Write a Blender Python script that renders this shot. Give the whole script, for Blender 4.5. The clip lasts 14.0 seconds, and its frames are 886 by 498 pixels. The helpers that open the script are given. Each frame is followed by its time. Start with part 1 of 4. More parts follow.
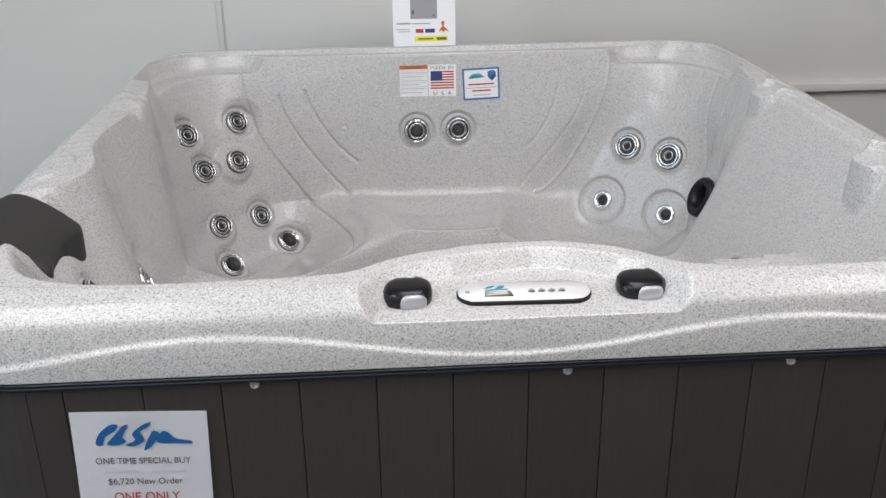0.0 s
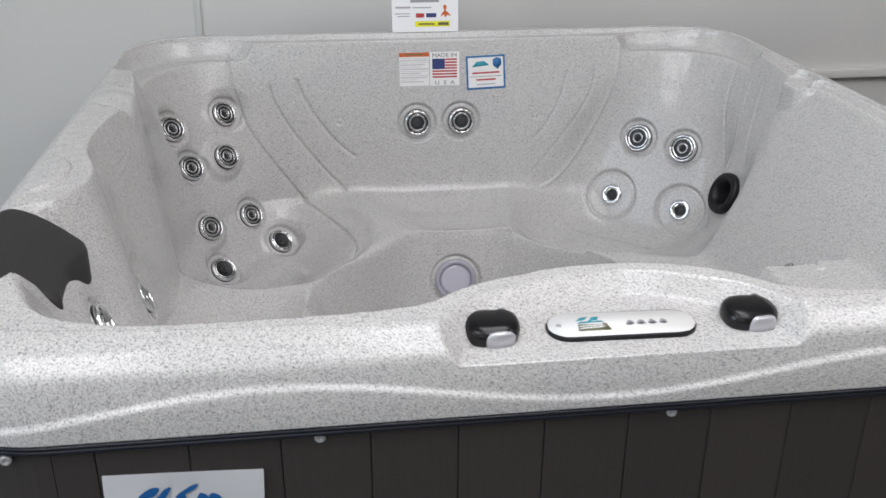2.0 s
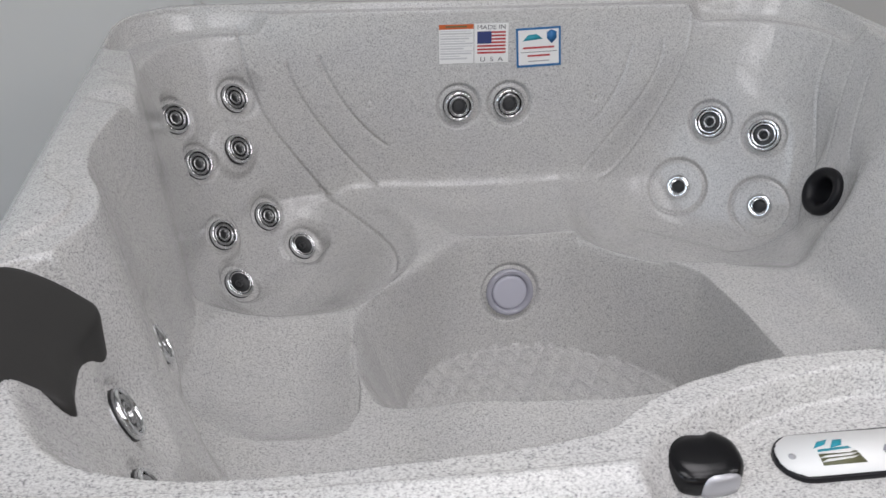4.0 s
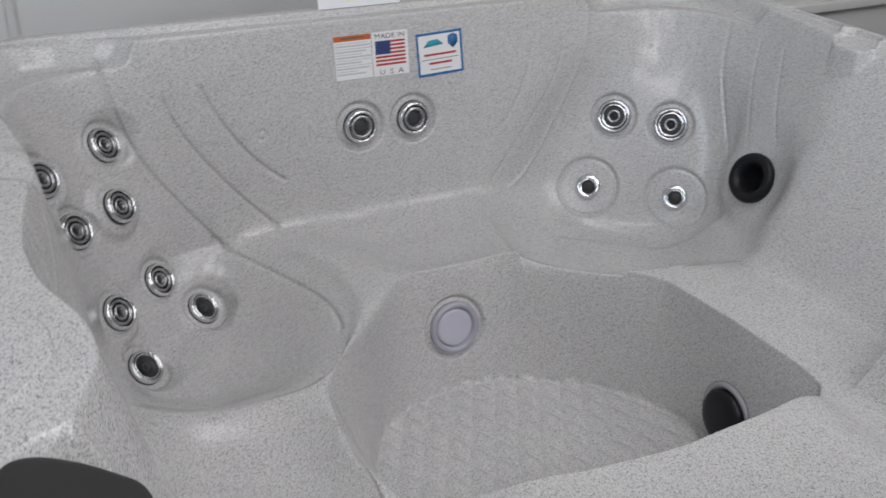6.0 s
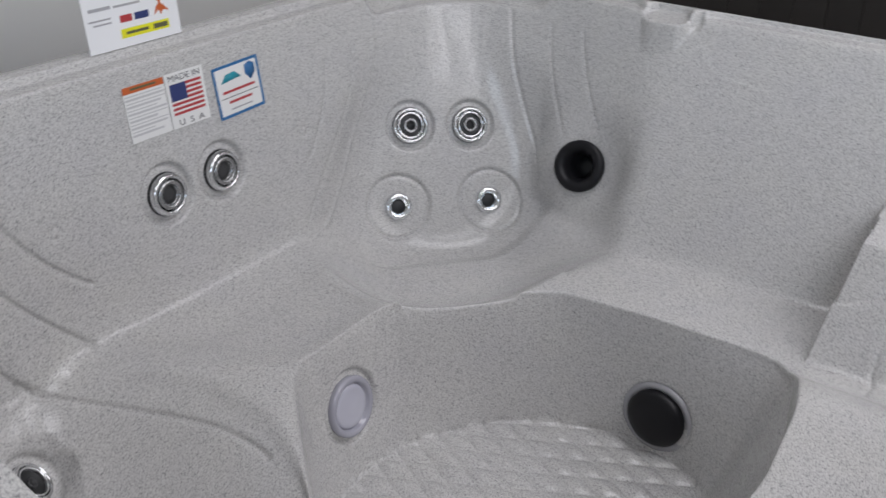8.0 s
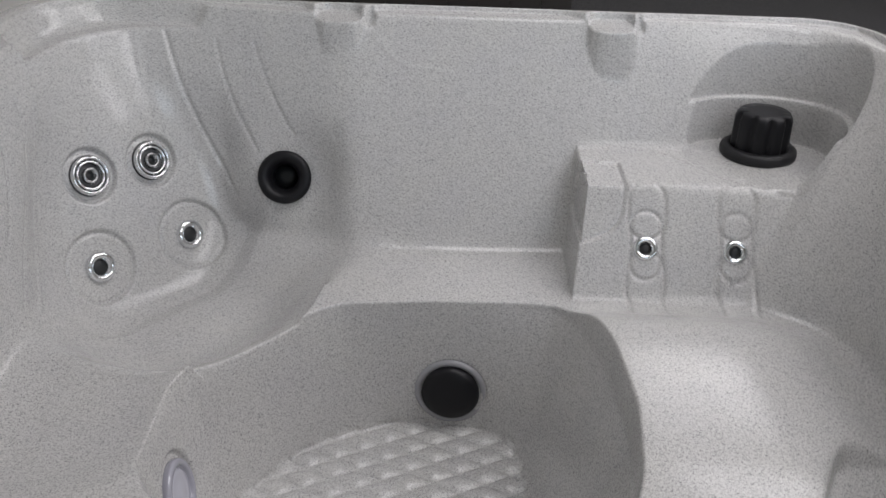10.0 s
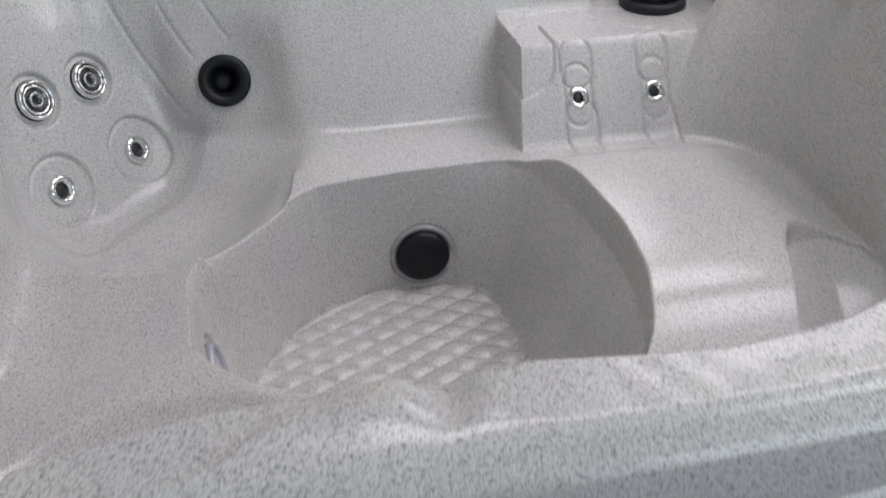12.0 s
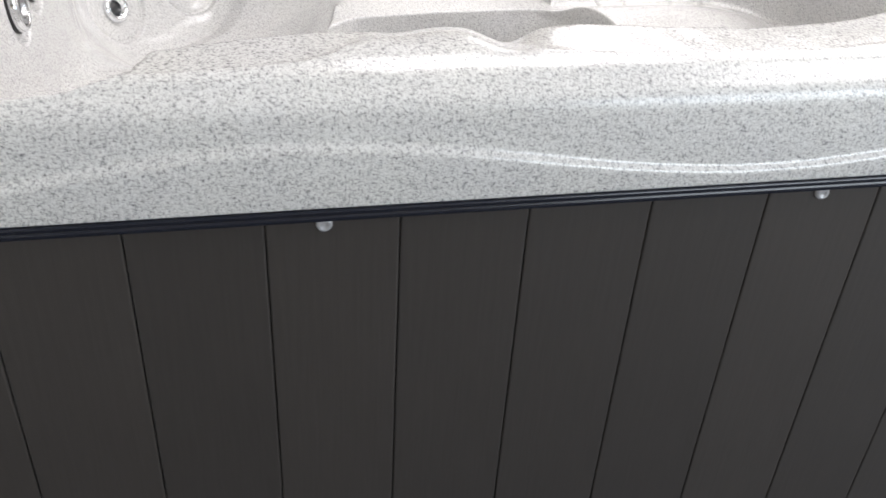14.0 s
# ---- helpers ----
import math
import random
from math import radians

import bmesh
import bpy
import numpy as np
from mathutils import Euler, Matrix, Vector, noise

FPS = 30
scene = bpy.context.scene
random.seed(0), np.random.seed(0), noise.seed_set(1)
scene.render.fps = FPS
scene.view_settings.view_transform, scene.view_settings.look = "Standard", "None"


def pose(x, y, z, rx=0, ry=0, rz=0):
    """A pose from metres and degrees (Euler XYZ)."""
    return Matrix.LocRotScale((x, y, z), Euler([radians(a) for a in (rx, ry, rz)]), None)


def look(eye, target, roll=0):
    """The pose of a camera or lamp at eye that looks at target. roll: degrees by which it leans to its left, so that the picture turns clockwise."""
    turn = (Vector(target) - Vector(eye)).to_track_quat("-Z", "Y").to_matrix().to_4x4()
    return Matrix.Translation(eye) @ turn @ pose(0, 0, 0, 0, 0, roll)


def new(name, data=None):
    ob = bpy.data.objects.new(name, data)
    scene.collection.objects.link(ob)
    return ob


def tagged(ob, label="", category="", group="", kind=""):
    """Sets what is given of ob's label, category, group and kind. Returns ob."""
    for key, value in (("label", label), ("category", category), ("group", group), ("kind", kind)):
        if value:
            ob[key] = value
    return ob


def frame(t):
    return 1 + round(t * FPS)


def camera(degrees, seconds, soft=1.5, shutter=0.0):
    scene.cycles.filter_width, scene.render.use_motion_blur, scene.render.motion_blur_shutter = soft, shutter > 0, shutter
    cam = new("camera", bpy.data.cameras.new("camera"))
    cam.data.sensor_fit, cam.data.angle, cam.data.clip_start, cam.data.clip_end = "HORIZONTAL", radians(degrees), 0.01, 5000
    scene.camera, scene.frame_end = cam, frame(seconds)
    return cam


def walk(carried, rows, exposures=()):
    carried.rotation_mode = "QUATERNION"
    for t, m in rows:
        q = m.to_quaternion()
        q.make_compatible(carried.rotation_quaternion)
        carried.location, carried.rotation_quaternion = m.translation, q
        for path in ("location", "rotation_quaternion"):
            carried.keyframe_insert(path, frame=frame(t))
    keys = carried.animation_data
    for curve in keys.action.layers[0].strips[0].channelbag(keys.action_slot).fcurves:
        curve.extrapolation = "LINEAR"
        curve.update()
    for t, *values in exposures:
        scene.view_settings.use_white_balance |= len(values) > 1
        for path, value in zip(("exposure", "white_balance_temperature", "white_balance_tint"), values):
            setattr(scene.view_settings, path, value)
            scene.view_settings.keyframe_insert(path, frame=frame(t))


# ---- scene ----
cam = camera(50.1, 14.0, shutter=0.35)
PATH = [
    (0, (-0.085, -1.328, 1.543), (0.031, 0.512, 0.767), -0.7),
    (0.5, (-0.073, -1.332, 1.539), (0.034, 0.501, 0.746), -0.6),
    (1, (-0.066, -1.298, 1.533), (0.023, 0.517, 0.695), -0.2),
    (1.5, (-0.175, -1.199, 1.535), (0.017, 0.62, 0.726), 0.2),
    (2, (-0.283, -1.099, 1.536), (-0.04, 0.709, 0.715), 0.3),
    (2.5, (-0.317, -0.93, 1.53), (-0.086, 0.863, 0.676), -1.1),
    (3, (-0.336, -0.743, 1.522), (-0.067, 1.039, 0.654), 1.8),
    (3.2, (-0.35, -0.697, 1.521), (-0.084, 1.073, 0.628), 1.7),
    (5.3, (-0.676, -0.457, 1.478), (-0.139, 1.219, 0.528), -2.2),
    (5.5, (-0.712, -0.352, 1.508), (-0.1, 1.285, 0.535), -1.7),
    (6, (-0.778, -0.214, 1.472), (0.01, 1.372, 0.543), 0.9),
    (6.5, (-0.911, -0.042, 1.469), (0.119, 1.36, 0.483), -0.4),
    (7, (-1.001, 0.114, 1.465), (0.12, 1.422, 0.449), -1.7),
    (7.5, (-1.023, 0.338, 1.454), (0.275, 1.503, 0.477), -1.9),
    (8, (-1.068, 0.489, 1.438), (0.394, 1.475, 0.496), 1.6),
    (8.5, (-1.138, 0.617, 1.464), (0.452, 1.325, 0.478), -4.0),
    (8.7, (-1.153, 0.67, 1.465), (0.506, 1.248, 0.51), -1.4),
    (10.8, (-1.193, 1.175, 1.466), (0.552, 1.032, 0.499), -0.0),
    (11, (-1.189, 1.196, 1.458), (0.568, 1.063, 0.512), -0.9),
    (11.5, (-1.238, 1.289, 1.415), (0.486, 1.032, 0.436), -0.4),
    (12, (-1.372, 1.381, 1.429), (0.276, 1.011, 0.359), -0.5),
    (12.5, (-1.518, 1.412, 1.382), (0.099, 1.032, 0.267), -1.2),
    (13, (-1.599, 1.43, 1.323), (0.01, 0.965, 0.229), 1.1),
    (13.5, (-1.636, 1.465, 1.28), (-0.065, 1.057, 0.112), 2.8),
    (14, (-1.64, 1.502, 1.267), (-0.043, 1.13, 0.121), 3.6),
]
walk(cam, [(t, look(eye, target, roll)) for t, eye, target, roll in PATH],
     exposures=[(0.0, 0.0, 6380, 9), (1.5, -0.05, 6330, 9), (3.2, -0.17, 6330, 10), (5.5, -0.33, 6300, 10), (6.5, -0.33, 6230, 10), (8.5, -0.33, 6250, 11),
                (11.0, -0.30, 6480, 10), (12.0, -0.15, 6330, 10), (12.5, -0.12, 6480, 10), (13.0, -0.05, 6620, 10), (13.5, 0.30, 6550, 10), (14.0, 0.92, 6550, 10)])

# ---- world and light: a showroom with daylight windows and added, unseen white ceiling panels ----
world = bpy.data.worlds.new("world")
scene.world = world
world.use_nodes = True
wn = world.node_tree.nodes
sky = wn.new("ShaderNodeTexSky")
sky.sky_type, sky.sun_disc, sky.sun_elevation, sky.sun_rotation = "NISHITA", False, radians(40), radians(200)
world.node_tree.links.new(sky.outputs[0], wn["Background"].inputs[0])
wn["Background"].inputs[1].default_value = 0.1

ROOM = (-4.2, 7.2, -4.2, 2.45, 3.4)  # x0, x1, y0, y1, height


def area_lamp(name, place, target, sx, sy, watts, colour):
    data = bpy.data.lights.new(name, "AREA")
    data.shape, data.size, data.size_y, data.energy, data.color = "RECTANGLE", sx, sy, watts, colour
    ob = new(name, data)
    ob.matrix_world = look(place, target)
    return tagged(ob, "daylight through the showroom window", "light", kind="structure")


area_lamp("window_light", (-1.9, -4.12, 1.6), (-1.9, 0.0, 1.6), 3.6, 2.0, 6, (0.76, 0.88, 1.0))
area_lamp("window_light", (-4.12, -1.6, 1.8), (0.0, -1.6, 1.8), 3.0, 2.4, 82, (0.82, 0.91, 1.0))

# ---- materials ----


def material(name, colour=(0.5, 0.5, 0.5), rough=0.5, metal=0.0, spec=0.5, coat=0.0):
    m = bpy.data.materials.new(name)
    m.use_nodes = True
    b = m.node_tree.nodes["Principled BSDF"]
    b.inputs["Base Color"].default_value = (*colour, 1)
    b.inputs["Roughness"].default_value = rough
    b.inputs["Metallic"].default_value = metal
    b.inputs["Specular IOR Level"].default_value = spec
    b.inputs["Coat Weight"].default_value = coat
    b.inputs["Coat Roughness"].default_value = 0.05
    return m


def node(m, kind, **props):
    n = m.node_tree.nodes.new(kind)
    for key, value in props.items():
        if key in ("Scale", "Detail", "Roughness", "Distortion", "Randomness", "Strength", "Distance", "W"):
            n.inputs[key].default_value = value
    return n


def link(m, a, b):
    m.node_tree.links.new(a, b)


def bsdf(m):
    return m.node_tree.nodes["Principled BSDF"]


def coords(m, stretch=(1, 1, 1)):
    tc = node(m, "ShaderNodeTexCoord")
    mp = node(m, "ShaderNodeMapping")
    mp.inputs["Scale"].default_value = stretch
    link(m, tc.outputs["Object"], mp.inputs["Vector"])
    return mp.outputs["Vector"]


def ramp(m, source, stops):
    r = node(m, "ShaderNodeValToRGB")
    while len(r.color_ramp.elements) < len(stops):
        r.color_ramp.elements.new(0.5)
    for e, (p, c) in zip(r.color_ramp.elements, stops):
        e.position, e.color = p, (*c, 1)
    link(m, source, r.inputs["Fac"])
    return r.outputs["Color"]


def mixed(m, a, b, fac, blend="MIX"):
    n = node(m, "ShaderNodeMix")
    n.data_type, n.blend_type = "RGBA", blend
    for socket, value in ((n.inputs[6], a), (n.inputs[7], b), (n.inputs[0], fac)):
        if isinstance(value, (float, int)):
            socket.default_value = value
        elif isinstance(value, tuple):
            socket.default_value = (*value, 1)
        else:
            link(m, value, socket)
    return n.outputs[2]


def bump(m, height, strength, distance):
    n = node(m, "ShaderNodeBump", Strength=strength, Distance=distance)
    link(m, height, n.inputs["Height"])
    link(m, n.outputs["Normal"], bsdf(m).inputs["Normal"])


def noise_tex(m, vec, scale, detail=2.0, rough=0.5):
    n = node(m, "ShaderNodeTexNoise", Scale=scale, Detail=detail, Roughness=rough)
    link(m, vec, n.inputs["Vector"])
    return n.outputs["Fac"]


# Speckled acrylic: pale ground, grey and dark flecks of 2 to 5 mm, a few white ones, faint cloudiness.
ACRYLIC = material("speckled_acrylic", (0.6, 0.6, 0.58), 0.24, spec=0.45, coat=0.2)
v = coords(ACRYLIC, (1.0, 1.0, 1.0))
strokes = []
for turn, stretch in (((0.6, 0.3, 0.0), (310, 200, 470)), ((-0.5, 0.2, 0.7), (430, 400, 200)), ((0.2, -0.7, 1.2), (210, 460, 370))):
    mp = node(ACRYLIC, "ShaderNodeMapping")
    mp.inputs["Rotation"].default_value, mp.inputs["Scale"].default_value = turn, stretch
    link(ACRYLIC, v, mp.inputs["Vector"])
    strokes.append(noise_tex(ACRYLIC, mp.outputs["Vector"], 1.0, 1.5, 0.5))
FLECK = [(0.30, (1.0, 1.0, 1.0)), (0.54, (0.94, 0.94, 0.94)), (0.64, (0.77, 0.765, 0.77)), (0.76, (0.46, 0.46, 0.475))]
ground = mixed(ACRYLIC, ramp(ACRYLIC, strokes[0], FLECK), ramp(ACRYLIC, strokes[1], FLECK), 1.0, "MULTIPLY")
ground = mixed(ACRYLIC, ground, ramp(ACRYLIC, strokes[2], FLECK), 1.0, "MULTIPLY")
ground = mixed(ACRYLIC, ground, (0.72, 0.715, 0.70), 1.0, "MULTIPLY")
fine = noise_tex(ACRYLIC, v, 800, 1.0)
cloud = noise_tex(ACRYLIC, v, 9, 3.0)
specks = ramp(ACRYLIC, fine, [(0.35, (1.0, 1.0, 1.0)), (0.58, (0.93, 0.93, 0.93)), (0.70, (0.62, 0.62, 0.63))])
tone = ramp(ACRYLIC, cloud, [(0.3, (0.96, 0.96, 0.97)), (0.7, (1.0, 1.0, 0.99))])
col = mixed(ACRYLIC, mixed(ACRYLIC, ground, specks, 0.65, "MULTIPLY"), tone, 1.0, "MULTIPLY")
link(ACRYLIC, col, bsdf(ACRYLIC).inputs["Base Color"])
bsdf(ACRYLIC).inputs["Coat Roughness"].default_value = 0.12
wear = ramp(ACRYLIC, noise_tex(ACRYLIC, v, 14, 4.0), [(0.3, (0.19, 0.19, 0.19)), (0.75, (0.27, 0.27, 0.27))])
link(ACRYLIC, wear, bsdf(ACRYLIC).inputs["Roughness"])
bump(ACRYLIC, noise_tex(ACRYLIC, v, 60, 2.0), 0.05, 0.0006)

# Dark grey-brown wood-effect polymer board.
BOARD = material("dark_board", (0.035, 0.031, 0.029), 0.55)
v = coords(BOARD, (60, 60, 3))
grain = noise_tex(BOARD, v, 3.0, 5.0, 0.65)
rnd = node(BOARD, "ShaderNodeObjectInfo")
c1 = ramp(BOARD, grain, [(0.3, (0.0280, 0.0243, 0.0220)), (0.7, (0.0360, 0.0315, 0.0288))])
c2 = mixed(BOARD, c1, ramp(BOARD, rnd.outputs["Random"], [(0.0, (0.92, 0.92, 0.92)), (1.0, (1.08, 1.07, 1.06))]), 1.0, "MULTIPLY")
link(BOARD, c2, bsdf(BOARD).inputs["Base Color"])
bump(BOARD, grain, 0.35, 0.0008)

BLACK = material("black_plastic", (0.009, 0.009, 0.011), 0.40, spec=0.28)
bump(BLACK, noise_tex(BLACK, coords(BLACK), 300, 2.0), 0.08, 0.0005)
RUBBER = material("black_rubber", (0.010, 0.010, 0.012), 0.55)
GLOSSBLACK = material("glossy_black_plastic", (0.008, 0.008, 0.009), 0.20, spec=0.35)
TRIM = material("navy_black_trim", (0.010, 0.012, 0.020), 0.25)
CHROME = material("chrome", (0.80, 0.81, 0.82), 0.05, 1.0)
SATIN = material("satin_chrome", (0.42, 0.425, 0.43), 0.24, 1.0)
MIDGREY = material("dark_grey_plastic", (0.045, 0.046, 0.048), 0.35)
# Dark plastic of sockets; also paints hole depth and the shadow gap round bezels.
HOLESHADE = material("socket_and_shade", (0.015, 0.016, 0.017), 0.4)
SILVER = material("silver_plastic", (0.50, 0.50, 0.53), 0.28, 0.4)
FOAM = material("dark_grey_foam", (0.022, 0.021, 0.020), 0.62)
bump(FOAM, noise_tex(FOAM, coords(FOAM), 160, 3.0), 0.15, 0.0006)
LENS = material("clear_lens", (0.52, 0.52, 0.60), 0.10, coat=1.0)
FLANGE = material("grey_flange_plastic", (0.36, 0.36, 0.38), 0.2, coat=0.3)
HAZE = material("hazy_clear_plastic", (0.38, 0.38, 0.44), 0.08, coat=1.0)
FAINTINK = material("faint_grey_ink", (0.56, 0.56, 0.57), 0.6)
PAPER = material("white_paper", (0.85, 0.86, 0.88), 0.6)
bump(PAPER, noise_tex(PAPER, coords(PAPER), 30, 3.0), 0.1, 0.002)
CLEAR = material("clear_cap", (0.32, 0.32, 0.33), 0.1, coat=0.8)
INK = material("grey_ink", (0.13, 0.13, 0.14), 0.6)
PALEINK = material("pale_grey_ink", (0.40, 0.40, 0.42), 0.6)
RED = material("red_ink", (0.45, 0.045, 0.05), 0.6)
BLUE = material("blue_ink", (0.004, 0.090, 0.28), 0.6)
NAVY = material("navy_ink", (0.03, 0.045, 0.16), 0.5)
FRAMEBLUE = material("frame_blue_ink", (0.03, 0.15, 0.36), 0.5)
TEAL = material("teal_ink", (0.02, 0.28, 0.36), 0.5)
ORANGE = material("orange_ink", (0.55, 0.12, 0.03), 0.5)
YELLOW = material("yellow_marker", (0.80, 0.78, 0.02), 0.5)
LABELWHITE = material("label_white", (0.80, 0.80, 0.79), 0.35)
PHOTOGREY = material("photo_grey", (0.33, 0.33, 0.36), 0.4)
OLIVE = material("olive_ink", (0.12, 0.12, 0.06), 0.5)

WALLPAINT = material("wall_paint", (0.72, 0.72, 0.69), 0.55)
v = coords(WALLPAINT)
link(WALLPAINT, ramp(WALLPAINT, noise_tex(WALLPAINT, v, 1.3, 4.0), [(0.3, (0.69, 0.695, 0.68)), (0.7, (0.73, 0.725, 0.70))]), bsdf(WALLPAINT).inputs["Base Color"])
bump(WALLPAINT, noise_tex(WALLPAINT, v, 90, 2.0), 0.1, 0.001)
# Unseen far walls and ceiling: their tones are set for the light they bounce.
FARPAINT = material("far_wall_paint", (0.5, 0.49, 0.47), 0.7)
link(FARPAINT, ramp(FARPAINT, noise_tex(FARPAINT, coords(FARPAINT), 1.1, 4.0), [(0.3, (0.44, 0.39, 0.32)), (0.7, (0.52, 0.47, 0.39))]), bsdf(FARPAINT).inputs["Base Color"])
CEILPAINT = material("ceiling_paint", (0.66, 0.65, 0.63), 0.8)
CARPET = material("dark_carpet", (0.06, 0.06, 0.065), 0.95)
v = coords(CARPET)
link(CARPET, ramp(CARPET, noise_tex(CARPET, v, 240, 3.0), [(0.3, (0.035, 0.035, 0.038)), (0.7, (0.10, 0.10, 0.105))]), bsdf(CARPET).inputs["Base Color"])
bump(CARPET, noise_tex(CARPET, v, 300, 2.0), 0.6, 0.004)
GLOW = material("diffuser", (0.9, 0.9, 0.9), 0.5)
bsdf(GLOW).inputs["Emission Color"].default_value = (1.0, 0.960, 0.965, 1)
bsdf(GLOW).inputs["Emission Strength"].default_value = 5.4

# ---- mesh helpers ----


def world_of(ob):
    m = ob.matrix_basis.copy()
    while ob.parent:
        m = ob.parent.matrix_basis @ ob.matrix_parent_inverse @ m
        ob = ob.parent
    return m


def adopt(ob, parent):
    """Hangs ob under parent, its own pose kept relative to the world."""
    if parent:
        ob.parent = parent
        ob.matrix_parent_inverse = world_of(parent).inverted()
    return ob


def mesh_of(name, bm, mat, smooth=True):
    me = bpy.data.meshes.new(name)
    bm.to_mesh(me)
    bm.free()
    me.materials.append(mat)
    if smooth:
        me.polygons.foreach_set("use_smooth", [True] * len(me.polygons))
    return me


def part(name, bm, mat, parent=None, label="", m=None, smooth=True):
    me = bm if isinstance(bm, bpy.types.Mesh) else mesh_of(name, bm, mat, smooth)
    ob = new(name, me)
    if m is not None:
        ob.matrix_basis = m
    adopt(ob, parent)
    return tagged(ob, label) if label else ob


def box(x0, x1, y0, y1, z0, z1, bevel=0.0, segs=2):
    bm = bmesh.new()
    bmesh.ops.create_cube(bm, size=1, matrix=Matrix.LocRotScale(((x0 + x1) / 2, (y0 + y1) / 2, (z0 + z1) / 2), None, (x1 - x0, y1 - y0, z1 - z0)))
    if bevel:
        bmesh.ops.bevel(bm, geom=bm.edges[:], offset=bevel, segments=segs, profile=0.5, affect="EDGES")
    return bm


def lathe(profile, segs=40, ripple=None):
    """Turns (radius, height) pairs about z. ripple(angle, height, radius) may change the radius."""
    bm = bmesh.new()
    rings = []
    for r, z in profile:
        ring = []
        for k in range(segs):
            a = 2 * math.pi * k / segs
            q = ripple(a, z, r) if ripple else r
            ring.append(bm.verts.new((q * math.cos(a), q * math.sin(a), z)))
        rings.append(ring)
    for a, b in zip(rings, rings[1:]):
        for k in range(segs):
            bm.faces.new((a[k], a[(k + 1) % segs], b[(k + 1) % segs], b[k]))
    for ring, flip in ((rings[0], True), (rings[-1], False)):
        bm.faces.new(ring[::-1] if flip else ring)
    bmesh.ops.recalc_face_normals(bm, faces=bm.faces[:])
    return bm


def slab(outline, z0, z1, bevel=0.0):
    """A flat piece with this outline in x and y."""
    bm = bmesh.new()
    low = [bm.verts.new((x, y, z0)) for x, y in outline]
    high = [bm.verts.new((x, y, z1)) for x, y in outline]
    n = len(low)
    top = bm.faces.new(high)
    bm.faces.new(low[::-1])
    for k in range(n):
        bm.faces.new((low[k], low[(k + 1) % n], high[(k + 1) % n], high[k]))
    bmesh.ops.recalc_face_normals(bm, faces=bm.faces[:])
    if bevel:
        bmesh.ops.bevel(bm, geom=list(top.edges), offset=bevel, segments=3, profile=0.5, affect="EDGES")
    return bm


def spline(points, per=6):
    """A closed smooth curve through the points."""
    n, out = len(points), []
    for i in range(n):
        p0, p1, p2, p3 = (np.array(points[(i + k) % n], float) for k in (-1, 0, 1, 2))
        for s in range(per):
            t = s / per
            out.append(tuple(0.5 * (2 * p1 + (p2 - p0) * t + (2 * p0 - 5 * p1 + 4 * p2 - p3) * t * t + (3 * p1 - p0 - 3 * p2 + p3) * t ** 3)))
    return out


def capsule(half, r, n=14):
    pts = [(half + r * math.cos(a), r * math.sin(a)) for a in np.linspace(-math.pi / 2, math.pi / 2, n)]
    return pts + [(-half + r * math.cos(a), r * math.sin(a)) for a in np.linspace(math.pi / 2, 1.5 * math.pi, n)]


def lettering(words, size, mat, parent, m, align="CENTER", width=1.0):
    cu = bpy.data.curves.new("lettering", "FONT")
    cu.body, cu.size, cu.align_x, cu.extrude = words, size, align, 0.0002
    cu.materials.append(mat)
    ob = new("lettering", cu)
    ob.matrix_basis = m @ Matrix.Diagonal((width, 1, 1, 1))
    return adopt(ob, parent)


# ---- the tub's shell: a carved block, seat by seat ----
X0, X1, Y0, Y1 = -0.884, 1.128, -0.004, 2.070
RIM, LIP, FOOT = 0.915, 0.785, 0.10
CORNER = 0.22


def smin(a, b, k):
    h = np.clip(0.5 + 0.5 * (b - a) / k, 0, 1)
    return b * (1 - h) + a * h - k * h * (1 - h)


def smax(a, b, k):
    return -smin(-a, -b, k)


def away(x, y, poly, r=0.0):
    """Signed distance to a polygon, negative inside, its corners rounded by shrinking and growing back."""
    shape, x, y = x.shape, np.asarray(x, np.float32).ravel(), np.asarray(y, np.float32).ravel()
    d2 = np.full(x.shape, 1e9, np.float32)
    inside = np.zeros(x.shape, bool)
    n = len(poly)
    over = y < np.float32(poly[0][1])
    for i in range(n):
        (ax, ay), (bx, by) = poly[i], poly[(i + 1) % n]
        ex, ey = bx - ax, by - ay
        wx, wy = x - np.float32(ax), y - np.float32(ay)
        under, over = over, y < np.float32(by)
        q = ex * ex + ey * ey
        t = wx * np.float32(ex / q)
        t += wy * np.float32(ey / q)
        np.maximum(t, 0, out=t)
        np.minimum(t, 1, out=t)
        if ey:
            inside ^= (under != over) & (wx < wy * np.float32(ex / ey))
        wx -= t * np.float32(ex)
        wy -= t * np.float32(ey)
        wx *= wx
        wy *= wy
        wx += wy
        np.minimum(d2, wx, out=d2)
    d = np.sqrt(d2).astype(float)
    return (np.where(inside, -d, d) - r).reshape(shape)


def carved(x, y, low, high, z0, z1, fillet, bend=1.0):
    """A hollow whose wall climbs from one outline at z0 to a wider one at z1."""
    d0, d1 = away(x, y, low), away(x, y, high)
    s = d0 / np.maximum(d0 - d1, 0.004)
    s = np.where(s > 0, np.abs(s) ** bend, s)
    return smax(z0 + (z1 - z0) * s + 12.0 * np.maximum(d1, 0), np.full(x.shape, z0), fillet)


